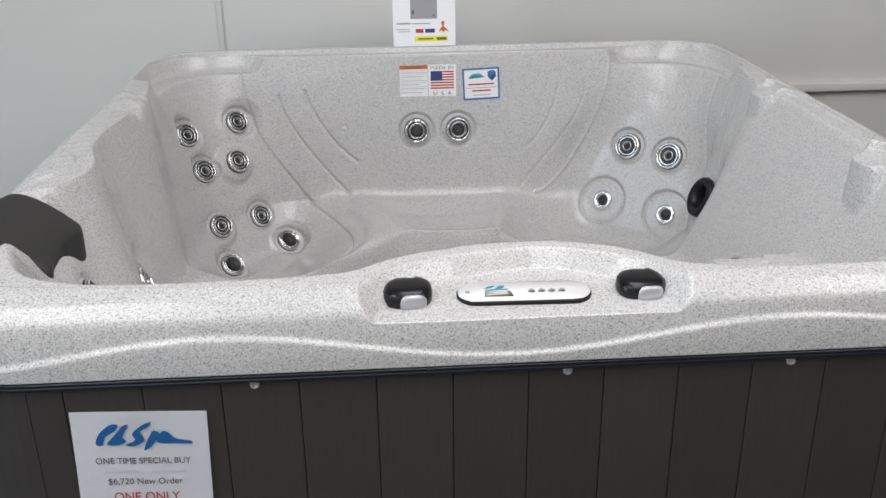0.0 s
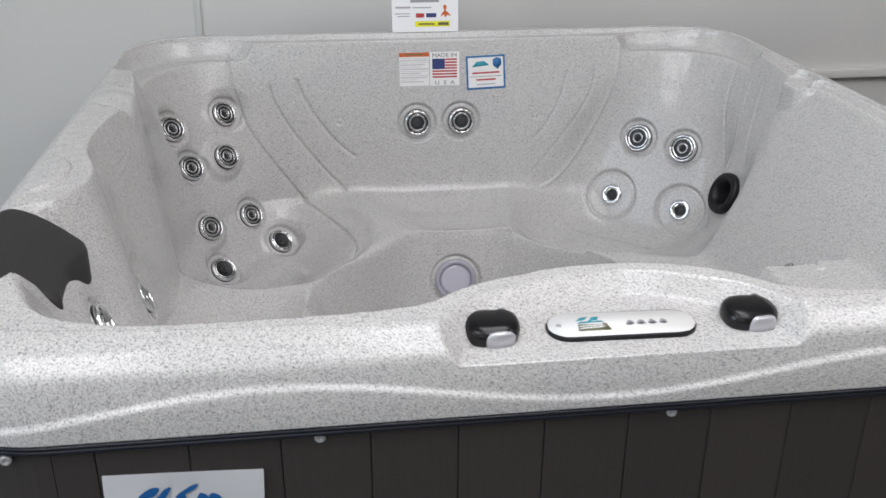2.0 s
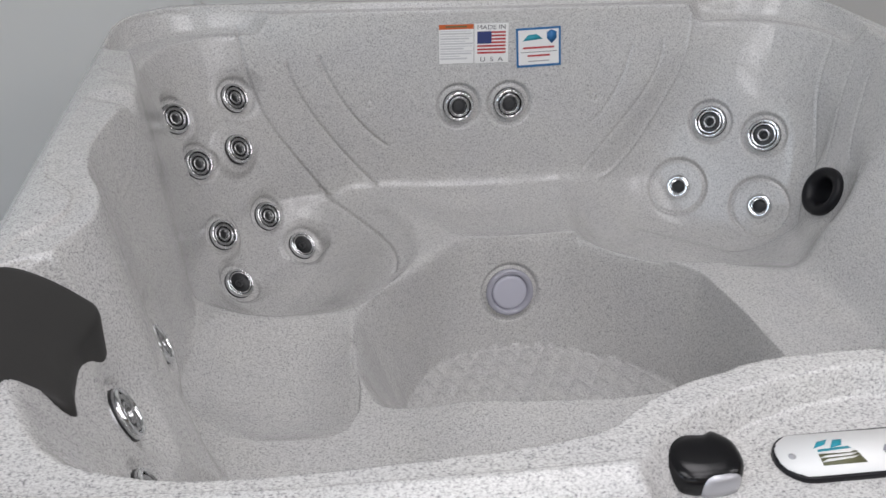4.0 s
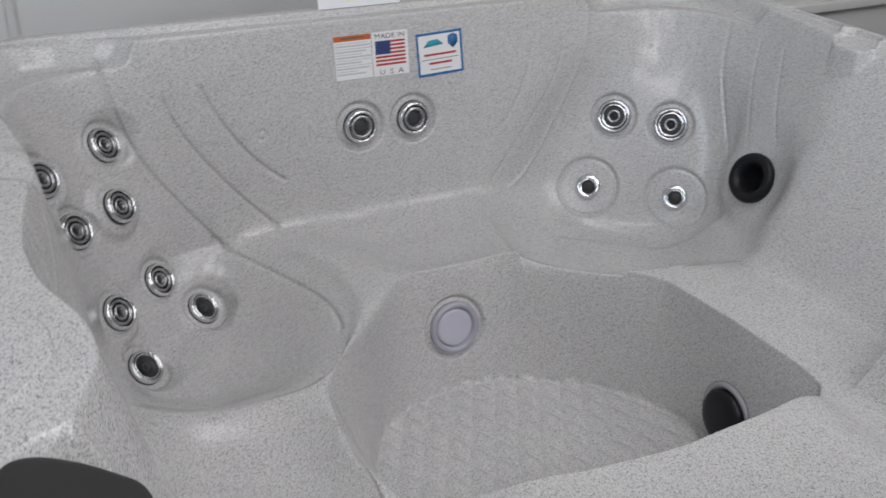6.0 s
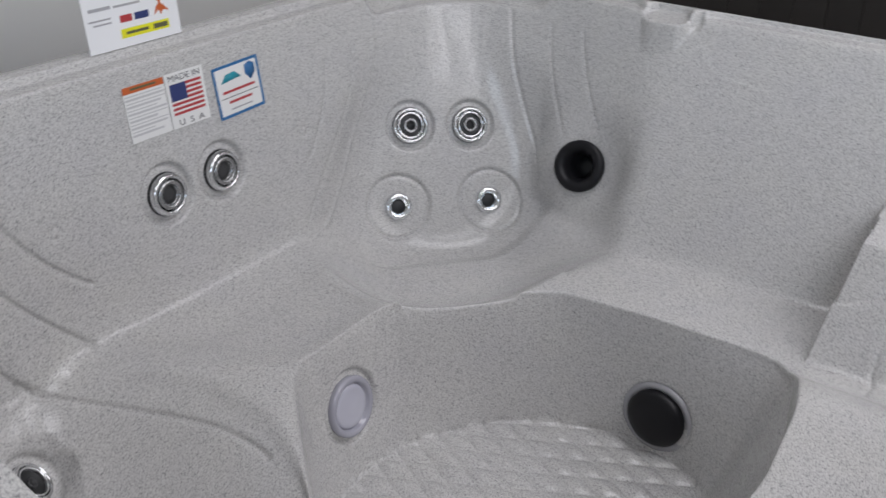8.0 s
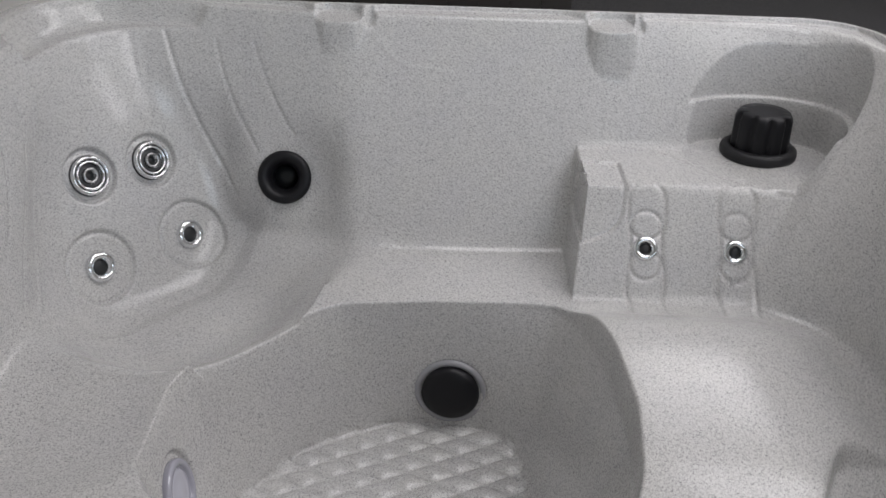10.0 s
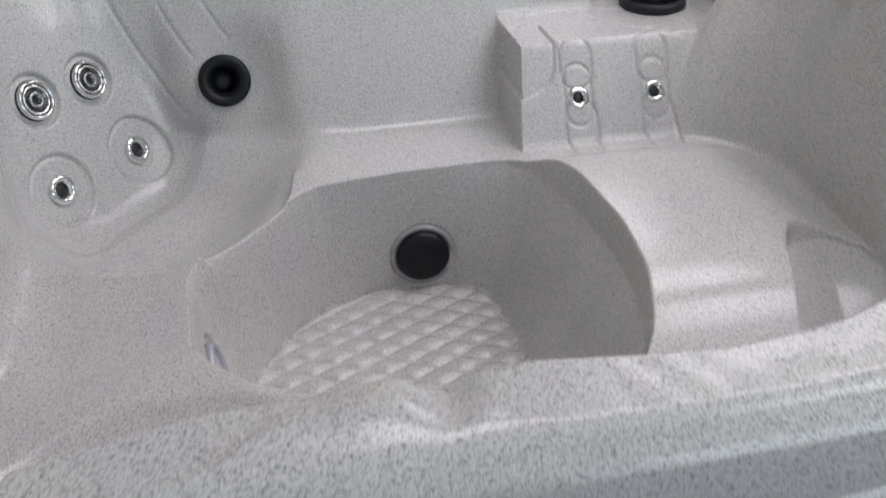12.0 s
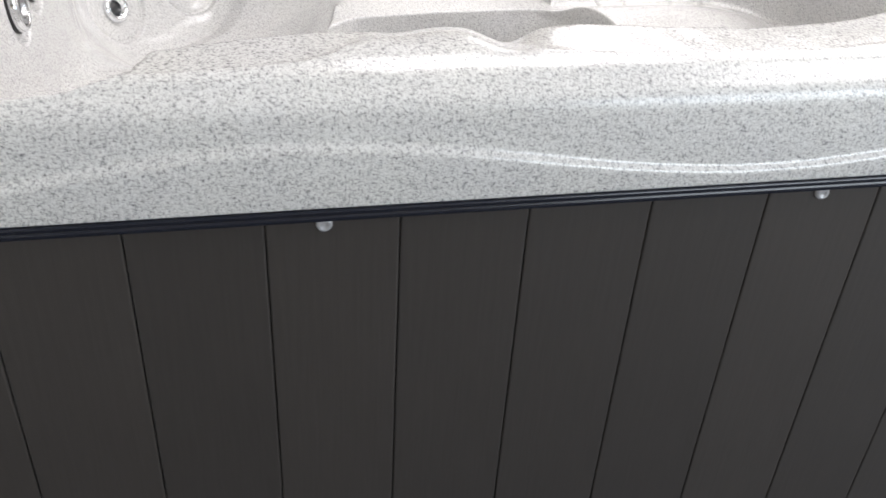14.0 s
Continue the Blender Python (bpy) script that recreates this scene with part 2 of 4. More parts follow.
def outer(x, y):
    cx, cy = (X0 + X1) / 2, (Y0 + Y1) / 2
    qx, qy = np.abs(x - cx) - (X1 - X0) / 2 + CORNER, np.abs(y - cy) - (Y1 - Y0) / 2 + CORNER
    return np.hypot(np.maximum(qx, 0), np.maximum(qy, 0)) + np.minimum(np.maximum(qx, qy), 0) - CORNER



def soft(poly, times, cut=0.2):
    """Cuts the corners of an outline, again and again."""
    p = np.array(poly, float)
    for _ in range(times):
        q = np.roll(p, -1, 0)
        p = np.stack([(1 - cut) * p + cut * q, cut * p + (1 - cut) * q], 1).reshape(-1, 2)
    return [tuple(v) for v in p]


# Outlines, in plan.
WELL_TOP = soft([(-0.025, 1.522), (0.245, 1.532), (0.515, 1.262), (0.538, 1.05), (0.542, 0.86), (0.525, 0.79), (0.47, 0.747), (0.30, 0.712), (0.10, 0.700), (-0.06, 0.718), (-0.20, 0.76), (-0.31, 0.83), (-0.35, 1.0), (-0.317, 1.205)], 2, 0.1)
WELL_LOW = soft([(-0.10, 1.42), (0.08, 1.465), (0.22, 1.45), (0.44, 1.31), (0.53, 1.12), (0.522, 0.98), (0.49, 0.895), (0.42, 0.85), (0.25, 0.838), (0.08, 0.85), (-0.10, 0.92), (-0.20, 1.08), (-0.21, 1.25)], 3)
BENCH_LOW = soft([(0.81, 0.55), (0.775, 0.75), (0.765, 1.20), (0.79, 1.31), (0.875, 1.40), (0.91, 1.58), (0.74, 1.81), (0.46, 1.855), (-0.25, 1.855), (-0.48, 1.82), (-0.63, 1.66), (-0.70, 1.42), (-0.67, 1.20), (-0.685, 1.0), (-0.66, 0.82), (-0.56, 0.60), (-0.45, 0.30), (-0.30, 0.21), (0.38, 0.20), (0.47, 0.24), (0.53, 0.36), (0.62, 0.41), (0.72, 0.42), (0.80, 0.46)], 3)
BENCH_TOP = soft([(0.93, 0.075), (1.055, 0.19), (1.052, 0.47), (1.035, 0.65), (1.035, 0.80), (1.035, 1.12), (1.03, 1.215), (1.008, 1.29), (1.02, 1.385), (1.055, 1.60), (1.05, 1.79), (0.95, 1.915), (0.80, 1.93),
                  (0.60, 1.925), (-0.45, 1.925), (-0.63, 1.935), (-0.77, 1.84), (-0.81, 1.66), (-0.775, 1.50), (-0.765, 1.43), (-0.755, 1.385), (-0.748, 1.34), (-0.745, 1.27), (-0.750, 1.235), (-0.758, 1.19), (-0.768, 1.13), (-0.785, 1.0), (-0.775, 0.88), (-0.735, 0.77), (-0.73, 0.68), (-0.778, 0.58),
                  (-0.78, 0.32), (-0.70, 0.13), (-0.55, 0.075), (-0.16, 0.085), (-0.08, 0.15), (0.05, 0.195), (0.19, 0.205), (0.32, 0.17), (0.42, 0.075)], 2)
BL_LOW = soft([(-0.52, 1.38), (-0.61, 1.47), (-0.60, 1.58), (-0.465, 1.745), (-0.39, 1.755), (-0.34, 1.64), (-0.43, 1.42)], 2)
BL_TOP = soft([(-0.31, 1.20), (-0.56, 1.215), (-0.71, 1.32), (-0.67, 1.62), (-0.49, 1.83), (-0.36, 1.855), (-0.235, 1.78), (-0.155, 1.65), (-0.15, 1.44)], 2)
LM_LOW = soft([(-0.60, 0.96), (-0.52, 0.87), (-0.43, 0.86), (-0.42, 1.10), (-0.57, 1.12)], 2)
LM_TOP = soft([(-0.70, 0.93), (-0.57, 0.76), (-0.34, 0.75), (-0.34, 1.20), (-0.65, 1.22)], 2)
BR_LOW = soft([(0.47, 1.50), (0.59, 1.43), (0.72, 1.46), (0.82, 1.58), (0.70, 1.74), (0.52, 1.775), (0.41, 1.69), (0.39, 1.60)], 2)
BR_TOP = soft([(0.44, 1.32), (0.64, 1.285), (0.81, 1.24), (0.94, 1.58), (0.75, 1.85), (0.40, 1.875), (0.30, 1.75), (0.26, 1.56), (0.30, 1.44)], 2)
SEAT_LOW = soft([(-0.44, 0.43), (-0.44, 0.32), (-0.20, 0.30), (-0.18, 0.38)], 2)
SEAT_TOP = soft([(-0.60, 0.64), (-0.62, 0.24), (-0.02, 0.20), (0.05, 0.26), (0.05, 0.36), (-0.10, 0.44)], 2)
MID_LOW = soft([(-0.03, 1.77), (0.09, 1.785), (0.28, 1.785), (0.27, 1.66), (0.22, 1.58), (0.04, 1.60)], 2)
MID_TOP = soft([(-0.15, 1.850), (0.08, 1.838), (0.37, 1.848), (0.372, 1.78), (0.345, 1.64), (0.27, 1.49), (0.0, 1.49), (-0.10, 1.64)], 2)
PANEL_LOW = soft([(-0.125, -0.10), (0.385, -0.10), (0.372, 0.025), (0.315, 0.10), (0.19, 0.155), (0.05, 0.135), (-0.06, 0.08), (-0.112, 0.01)], 1)
PANEL_TOP = soft([(-0.145, -0.12), (0.410, -0.12), (0.395, 0.03), (0.335, 0.12), (0.195, 0.178), (0.04, 0.158), (-0.08, 0.10), (-0.135, 0.02)], 1)
LEDGE = soft([(0.98, 0.05), (1.075, 0.16), (1.075, 0.56), (1.01, 0.60), (1.01, 0.70), (1.075, 0.76), (1.075, 1.19), (1.01, 1.24), (1.01, 1.34), (1.08, 1.40), (1.085, 1.80), (0.98, 1.965), (0.80, 1.975), (0.50, 1.965), (-0.30, 1.965), (-0.60, 1.975), (-0.76, 1.955),
              (-0.845, 1.80), (-0.845, 1.45), (-0.775, 1.38), (-0.775, 1.27), (-0.84, 1.21), (-0.845, 0.86), (-0.775, 0.78), (-0.77, 0.68), (-0.845, 0.60), (-0.845, 0.20), (-0.72, 0.05)], 2)
PADS = [(soft([(0.93, 1.245), (1.06, 1.235), (1.065, 1.355), (0.93, 1.345)], 2), 0.935, 1), (soft([(0.94, 0.605), (1.06, 0.595), (1.065, 0.715), (0.94, 0.705)], 2), 0.945, 1)]
NOTCHES = [(soft([(0.92, 1.222), (1.03, 1.205), (1.06, 1.225), (0.94, 1.25)], 2), 0.94, 1), (soft([(0.93, 0.582), (1.03, 0.570), (1.06, 0.590), (0.94, 0.612)], 2), 0.95, 1),
           (soft([(-0.70, 1.266), (-0.70, 1.224), (-0.80, 1.232), (-0.830, 1.246), (-0.830, 1.258), (-0.79, 1.262)], 1), -0.745, -1),
           (soft([(-0.70, 1.378), (-0.70, 1.340), (-0.815, 1.350), (-0.815, 1.360)], 1), -0.760, -1)]
SCOOP_LOW = soft([(0.715, 1.80), (0.715, 1.945), (0.92, 1.955), (1.055, 1.85), (1.062, 1.64), (0.98, 1.60)], 2)
SCOOP_TOP = soft([(0.69, 1.80), (0.69, 1.965), (0.94, 1.975), (1.075, 1.87), (1.08, 1.62), (0.98, 1.58)], 2)
STUBS = [soft([(0.985, 1.240), (1.07, 1.235), (1.07, 1.352), (0.985, 1.342)], 2), soft([(0.982, 0.600), (1.07, 0.595), (1.07, 0.715), (0.982, 0.702)], 2)]
CAP = (0.902, 0.30)
HEADREST = spline([(-0.838, 0.528), (-0.812, 0.554), (-0.775, 0.565), (-0.738, 0.563), (-0.720, 0.556), (-0.713, 0.525), (-0.721, 0.475), (-0.726, 0.43), (-0.721, 0.37), (-0.713, 0.334), (-0.724, 0.324), (-0.748, 0.324), (-0.776, 0.286), (-0.793, 0.258), (-0.824, 0.275), (-0.848, 0.35), (-0.855, 0.42), (-0.849, 0.48)], 5)
SHELF = 0.632


def pillow_top(x):
    """The height of the headrest's face: level on the rim, then sloping down into the tub."""
    return 0.927 - 0.76 * 0.012 * np.log(1 + np.exp((x + 0.838) / 0.012))


def height(x, y):
    one = np.ones(x.shape)
    inward = -outer(x, y)
    s = np.clip(1 - inward / 0.085, 0, 1)
    rim = RIM - 0.045 * (1 - np.sqrt(np.maximum(1 - s * s, 0)))
    # two fine steps along the rim
    rim = rim - 0.003 / (1 + np.exp((inward - 0.022) / 0.0018))
    # a shallow scalloped ledge inside the rim
    low = 0.908 - 0.008 * np.maximum(np.clip((x - 0.2) / 0.4, 0, 1), np.clip((y - 1.5) / 0.3, 0, 1))
    rim = smin(rim, smax(low, low + away(x, y, LEDGE) * 3.0, 0.004), 0.003)
    # the benches, with the bolster of the lounger and the foot block
    bench = carved(x, y, BENCH_LOW, BENCH_TOP, 0.41, 0.912, 0.052)
    bolster = 0.088 / (1 + np.exp(-(y - 0.30) / 0.045)) / (1 + np.exp((y - 0.84) / 0.02)) / (1 + np.exp(-(x + 0.24) / 0.045)) / (1 + np.exp((x - 0.46) / 0.04))
    bench = smax(bench, 0.402 + bolster, 0.03)
    block = smin(smin(SHELF * one, 0.41 + (x - 0.560) / 0.60, 0.012), 0.41 + (0.752 - y) * 9.0, 0.02)
    bench = smax(bench, block, 0.022)
    for stub in STUBS:
        bench = smax(bench, 0.912 - 13.0 * np.maximum(away(x, y, stub), -0.002), 0.024)
    h = smin(rim, bench, 0.014)
    # the round alcove of the filter
    ring = np.hypot((x - 0.885) / np.where(x > 0.885, 0.70, 1.15), (y - 0.30) / np.where(y > 0.30, 1.10, 1.0))
    alcove = smax(SHELF * one, SHELF + (ring - 0.160) * 9.0, 0.012)
    alcove = smin(alcove, smax(0.735 * one, 0.735 + (ring - 0.186) * 12.0, 0.012), 0.006)
    h = smin(h, alcove, 0.012)
    # seats
    h = smin(h, carved(x, y, BL_LOW, BL_TOP, 0.275, 0.41, 0.05), 0.055)
    h = smin(h, carved(x, y, LM_LOW, LM_TOP, 0.350, 0.41, 0.04), 0.016)
    h = smin(h, carved(x, y, BR_LOW, BR_TOP, 0.295, 0.41, 0.06), 0.045)
    h = smin(h, carved(x, y, MID_LOW, MID_TOP, 0.378, 0.418, 0.03), 0.020)
    h = smin(h, carved(x, y, SEAT_LOW, SEAT_TOP, 0.31, 0.43, 0.06), 0.07)
    h = smin(h, carved(x, y, WELL_LOW, WELL_TOP, FOOT, 0.41, 0.022), 0.046)
    # sloping pads on the rim between the seats
    for pad, inner, way in PADS:
        lean = 0.896 + np.maximum((x - inner) * way, 0) * 0.14
        h = smin(h, lean + 8.0 * np.maximum(away(x, y, pad), -0.002), 0.005)
    for notch, inner, way in NOTCHES:
        lean = (0.868 if way == 1 else 0.888 if inner > -0.75 else 0.908) + np.maximum((x - inner) * way, 0) * 0.30
        h = smin(h, lean + (4.0 if way == 1 else 2.0) * np.maximum(away(x, y, notch), -0.004), 0.008 if way == 1 else 0.012)
    # hollows under the rim in the two back corners
    for mirror in (1, -1):
        u = x if mirror == 1 else 0.215 - x
        h = smin(h, carved(u, y, SCOOP_LOW, SCOOP_TOP, 0.850, 0.90, 0.03), 0.014)
    # a shallow bed for the headrest
    h = smin(h, pillow_top(x) - 0.017 + 5.0 * np.maximum(away(x, y, HEADREST) - 0.004, 0), 0.004)
    # the control panel's level place in the front rim
    flat = 0.862 + 0.10 * y
    d0, d1 = away(x, y, PANEL_LOW), away(x, y, PANEL_TOP)
    place = smax(flat, flat + 0.030 * d0 / np.maximum(d0 - d1, 0.004), 0.003)
    h = smin(h, place, 0.003)
    return h


def wave(x, y):
    """The height of the wavy crease along the lip."""
    fx = np.clip((np.minimum(x - X0, X1 - x)) / 0.12, 0, 1)
    fy = np.clip((np.minimum(y - Y0, Y1 - y)) / 0.12, 0, 1)
    ends = (np.abs(y - (Y0 + Y1) / 2) > (Y1 - Y0) / 2 - 0.05)
    along = np.where(ends, fx * np.cos(2 * np.pi * (x + 0.36) / 0.93), fy * np.cos(2 * np.pi * (y - 1.47) / 0.94))
    return 0.826 + 0.024 * along


def rounded_outline(n):
    """n points, evenly spaced, round the shell's outline, with the ways outward."""
    w, d = X1 - X0 - 2 * CORNER, Y1 - Y0 - 2 * CORNER
    arc = CORNER * math.pi / 2
    legs = [("l", (X0 + CORNER, Y0), (1, 0), w), ("a", (X1 - CORNER, Y0 + CORNER), -90, arc), ("l", (X1, Y0 + CORNER), (0, 1), d), ("a", (X1 - CORNER, Y1 - CORNER), 0, arc),
            ("l", (X1 - CORNER, Y1), (-1, 0), w), ("a", (X0 + CORNER, Y1 - CORNER), 90, arc), ("l", (X0, Y1 - CORNER), (0, -1), d), ("a", (X0 + CORNER, Y0 + CORNER), 180, arc)]
    total = sum(leg[3] for leg in legs)
    pts, ways = [], []
    for k in range(n):
        s = total * k / n
        for kind, p, q, length in legs:
            if s <= length:
                break
            s -= length
        if kind == "l":
            pts.append((p[0] + q[0] * s, p[1] + q[1] * s))
            ways.append((q[1], -q[0]))
        else:
            a = radians(q) + s / CORNER
            pts.append((p[0] + CORNER * math.cos(a), p[1] + CORNER * math.sin(a)))
            ways.append((math.cos(a), math.sin(a)))
    return np.array(pts), np.array(ways)


AROUND, DENSE, RINGS = 1800, 660, 520
rim_pts, rim_ways = rounded_outline(AROUND)
HUB = np.array((0.12, 1.05))
step = np.linspace(0, 1, DENSE)
gx = HUB[0] + (rim_pts[:, :1] - HUB[0]) * step
gy = HUB[1] + (rim_pts[:, 1:] - HUB[1]) * step
gz = height(gx, gy)
run = np.hypot(np.hypot(np.diff(gx, axis=1), np.diff(gy, axis=1)), np.diff(gz, axis=1))
run = np.concatenate([np.zeros((AROUND, 1)), np.cumsum(run, axis=1)], axis=1)
rows = np.empty((AROUND, RINGS, 3))
for k in range(AROUND):
    want = np.linspace(0, run[k, -1], RINGS + 1)[1:]
    f = np.interp(want, run[k], step)
    rows[k, :, 0] = HUB[0] + (rim_pts[k, 0] - HUB[0]) * f
    rows[k, :, 1] = HUB[1] + (rim_pts[k, 1] - HUB[1]) * f
    rows[k, :, 2] = np.interp(f, step, gz[k])
lip_rows = []
edge_z = rows[:, -1, 2]
wz = wave(rim_pts[:, 0], rim_pts[:, 1])
for f in np.linspace(0, 1, 46)[1:]:
    z = edge_z + (LIP - edge_z) * f
    off = 0.0065 / (1 + np.exp((z - wz) / 0.0014)) + 0.003 * np.sin(np.pi * f)
    lip_rows.append(np.stack([rim_pts[:, 0] + rim_ways[:, 0] * off, rim_pts[:, 1] + rim_ways[:, 1] * off, z], -1))
last = lip_rows[-1]
for inset in (0.012, 0.06):
    lip_rows.append(np.stack([last[:, 0] - rim_ways[:, 0] * inset, last[:, 1] - rim_ways[:, 1] * inset, last[:, 2] - 0.001], -1))
grid = np.concatenate([rows, np.stack(lip_rows, 1)], axis=1)


def grid_normals(g):
    a = np.roll(g, -1, 0) - np.roll(g, 1, 0)
    b = np.gradient(g, axis=1)
    n = np.cross(b, a)
    return n / np.maximum(np.linalg.norm(n, axis=-1, keepdims=True), 1e-9)


shell_n = grid_normals(grid)
SURF, SURF_N = grid[:, :RINGS].reshape(-1, 3).copy(), shell_n[:, :RINGS].reshape(-1, 3).copy()


def on_shell(p):
    """The shell's nearest place to p and its smoothed way outward."""
    d = np.linalg.norm(SURF - np.array(p), axis=1)
    near = d < d.min() + 0.03
    n = SURF_N[near].mean(0)
    return Vector(SURF[d.argmin()]), Vector(n / np.linalg.norm(n)), float(d.min())

# ---- fine relief pressed into the shell ----


def polyline_gap(u, v, pts):
    d2 = np.full(u.shape, 1e9)
    for (au, av), (bu, bv) in zip(pts, pts[1:]):
        eu, ev = bu - au, bv - av
        t = np.clip(((u - au) * eu + (v - av) * ev) / (eu * eu + ev * ev), 0, 1)
        d2 = np.minimum(d2, (u - au - eu * t) ** 2 + (v - av - ev * t) ** 2)
    return np.sqrt(d2)


def arc_points(pts, n=24):
    """A smooth open curve through a few points."""
    p = np.array(pts, float)
    t = np.linspace(0, len(p) - 1, n)
    return [tuple(np.array([np.polyval(np.polyfit(range(len(p)), p[:, k], len(p) - 1), q) for k in (0, 1)])) for q in t]


JETS_A = [(-0.724, 1.721, 0.694), (-0.582, 1.861, 0.698), (-0.678, 1.710, 0.574), (-0.578, 1.772, 0.586), (-0.626, 1.619, 0.411), (-0.517, 1.772, 0.386), (-0.428, 1.758, 0.295), (-0.598, 1.577, 0.290)]
JETS_SIDE = [(-0.702, 0.912, 0.541), (-0.687, 0.477, 0.704), (-0.645, 0.340, 0.675)]
JETS_B = [(0.032, 1.886, 0.640), (0.176, 1.885, 0.639)]
JETS_C = [(0.770, 1.841, 0.574), (0.888, 1.736, 0.567)]
JETS_D = [(0.686, 1.812, 0.387), (0.860, 1.646, 0.389)]
JETS_F = [(0.620, 0.595, 0.516), (0.627, 0.400, 0.510)]
VALVE, LIGHT, DRAIN = (0.910, 1.421, 0.524), (0.105, 1.472, 0.257), (0.515, 1.007, 0.189)


AXES = {p: (-0.60, -0.70, 0.38) for p in JETS_C + JETS_D}
AXES.update({p: (0.91, 0.15, 0.39) for p in JETS_SIDE})
AXES.update({p: (0.60, -0.62, 0.50) for p in JETS_A[:6]})
AXES.update({p: (0.50, -0.52, 0.69) for p in JETS_A[6:]})
AXES[VALVE] = (-0.92, -0.08, 0.38)


def flatten(c, axis, r0, r1, deep):
    """Makes the shell plane round c, square to axis, fading out between two radii."""
    global grid
    n = np.array(Vector(axis).normalized())
    d = grid - np.array(c)
    out = d @ n
    r = np.linalg.norm(d - out[..., None] * n, axis=-1)
    w = np.clip((r1 - r) / (r1 - r0), 0, 1)
    w = w * w * (3 - 2 * w) * (np.abs(out) < deep)
    grid = grid - (w * out)[..., None] * n


flatten((0.801, 1.759, 0.479), (-0.60, -0.70, 0.38), 0.15, 0.36, 0.11)
for p in JETS_SIDE:
    flatten(p, AXES[p], 0.050, 0.11, 0.06)
for p in JETS_A:
    flatten(p, AXES[p], 0.036, 0.078, 0.05)
flatten((0.910, 1.421, 0.524), (-0.92, -0.08, 0.38), 0.062, 0.17, 0.08)


def smooth_near(c, radius, times):
    """Rounds the shell's edges within a ball."""
    near = np.linalg.norm(grid - np.array(c), axis=-1) < radius
    i0, i1 = np.where(near.any(1))[0][[0, -1]]
    j0, j1 = np.where(near.any(0))[0][[0, -1]]
    g = grid[i0 - 1:i1 + 2, j0 - 1:j1 + 2]
    w = np.clip((radius - np.linalg.norm(g - np.array(c), axis=-1)) / (0.5 * radius), 0, 1)[1:-1, 1:-1, None] * 0.5
    for _ in range(int(times * 1.6)):
        mean = (g[2:, 1:-1] + g[:-2, 1:-1] + g[1:-1, 2:] + g[1:-1, :-2]) / 4
        g[1:-1, 1:-1] += (mean - g[1:-1, 1:-1]) * w


smooth_near((0.755, 1.29, 0.42), 0.16, 120)
smooth_near((-0.71, 1.44, 0.52), 0.20, 80)
smooth_near((-0.74, 1.44, 0.72), 0.15, 80)
smooth_near((0.53, 0.84, 0.24), 0.16, 80)
smooth_near((0.22, 0.45, 0.44), 0.19, 110)
smooth_near((0.05, 0.53, 0.46), 0.16, 90)
smooth_near((-0.20, 1.50, 0.39), 0.20, 60)
smooth_near((-0.47, 1.22, 0.40), 0.20, 60)
smooth_near((-0.22, 1.72, 0.40), 0.16, 40)
for px in (-0.22, -0.06, 0.10, 0.26, 0.42):
    smooth_near((px, 1.855, 0.42), 0.13, 110)
smooth_near((0.26, 0.40, 0.43), 0.24, 200)
smooth_near((-0.75, 1.30, 0.90), 0.13, 45)
smooth_near((0.58, 1.89, 0.62), 0.24, 120)
smooth_near((0.45, 1.84, 0.45), 0.18, 90)
smooth_near((0.95, 1.45, 0.66), 0.16, 60)
smooth_near((0.91, 1.34, 0.55), 0.20, 90)
shell_n = grid_normals(grid)
SURF, SURF_N = grid[:, :RINGS].reshape(-1, 3).copy(), shell_n[:, :RINGS].reshape(-1, 3).copy()
push = np.zeros(grid.shape[:2])
gx, gy, gz = grid[..., 0], grid[..., 1], grid[..., 2]
back = (gy > 1.5) & (gz > 0.405) & (gz < 0.90)


def groove(mask, u, v, curve, depth, width):
    d = polyline_gap(u, v, arc_points(curve))
    push[...] -= np.where(mask, depth * np.exp(-(d / width) ** 2), 0)


# curved lines on the back wall, on either side of the middle seat (x and z)
for curve in ([(-0.565, 0.86), (-0.534, 0.703), (-0.478, 0.592), (-0.389, 0.458), (-0.345, 0.405)], [(-0.438, 0.773), (-0.397, 0.665), (-0.306, 0.534), (-0.212, 0.43)], [(-0.353, 0.787), (-0.302, 0.677), (-0.24, 0.594), (-0.177, 0.537)],
              [(0.705, 0.87), (0.665, 0.68), (0.566, 0.497), (0.45, 0.41)], [(0.624, 0.808), (0.589, 0.68), (0.495, 0.548), (0.40, 0.44)], [(0.532, 0.793), (0.488, 0.664), (0.426, 0.58)]):
    groove(back, gx, gz, curve, 0.0075 if curve[0][0] < 0 else -0.004 if curve[0][0] > 0.65 else 0.0035, 0.0042)
# the line round the left back seat, on its lower edge (x and y)
groove((gz < 0.43) & (gz > 0.33), gx, gy, [(-0.375, 1.85), (-0.294, 1.78), (-0.225, 1.648), (-0.199, 1.508), (-0.215, 1.40)], 0.006, 0.0042)
# lines beside the black valve on the corner wall (y and z)
side = (gx > 0.7) & (gz > 0.385) & (gz < 0.90)
groove(side, gy, gz, [(1.71, 0.842), (1.67, 0.719), (1.606, 0.563), (1.523, 0.438)], 0.0045, 0.005)
groove(side, gy, gz, [(1.59, 0.825), (1.555, 0.699), (1.49, 0.583)], 0.0032, 0.004)
groove(side, gy, gz, [(1.498, 0.825), (1.46, 0.725), (1.40, 0.62)], 0.0032, 0.004)
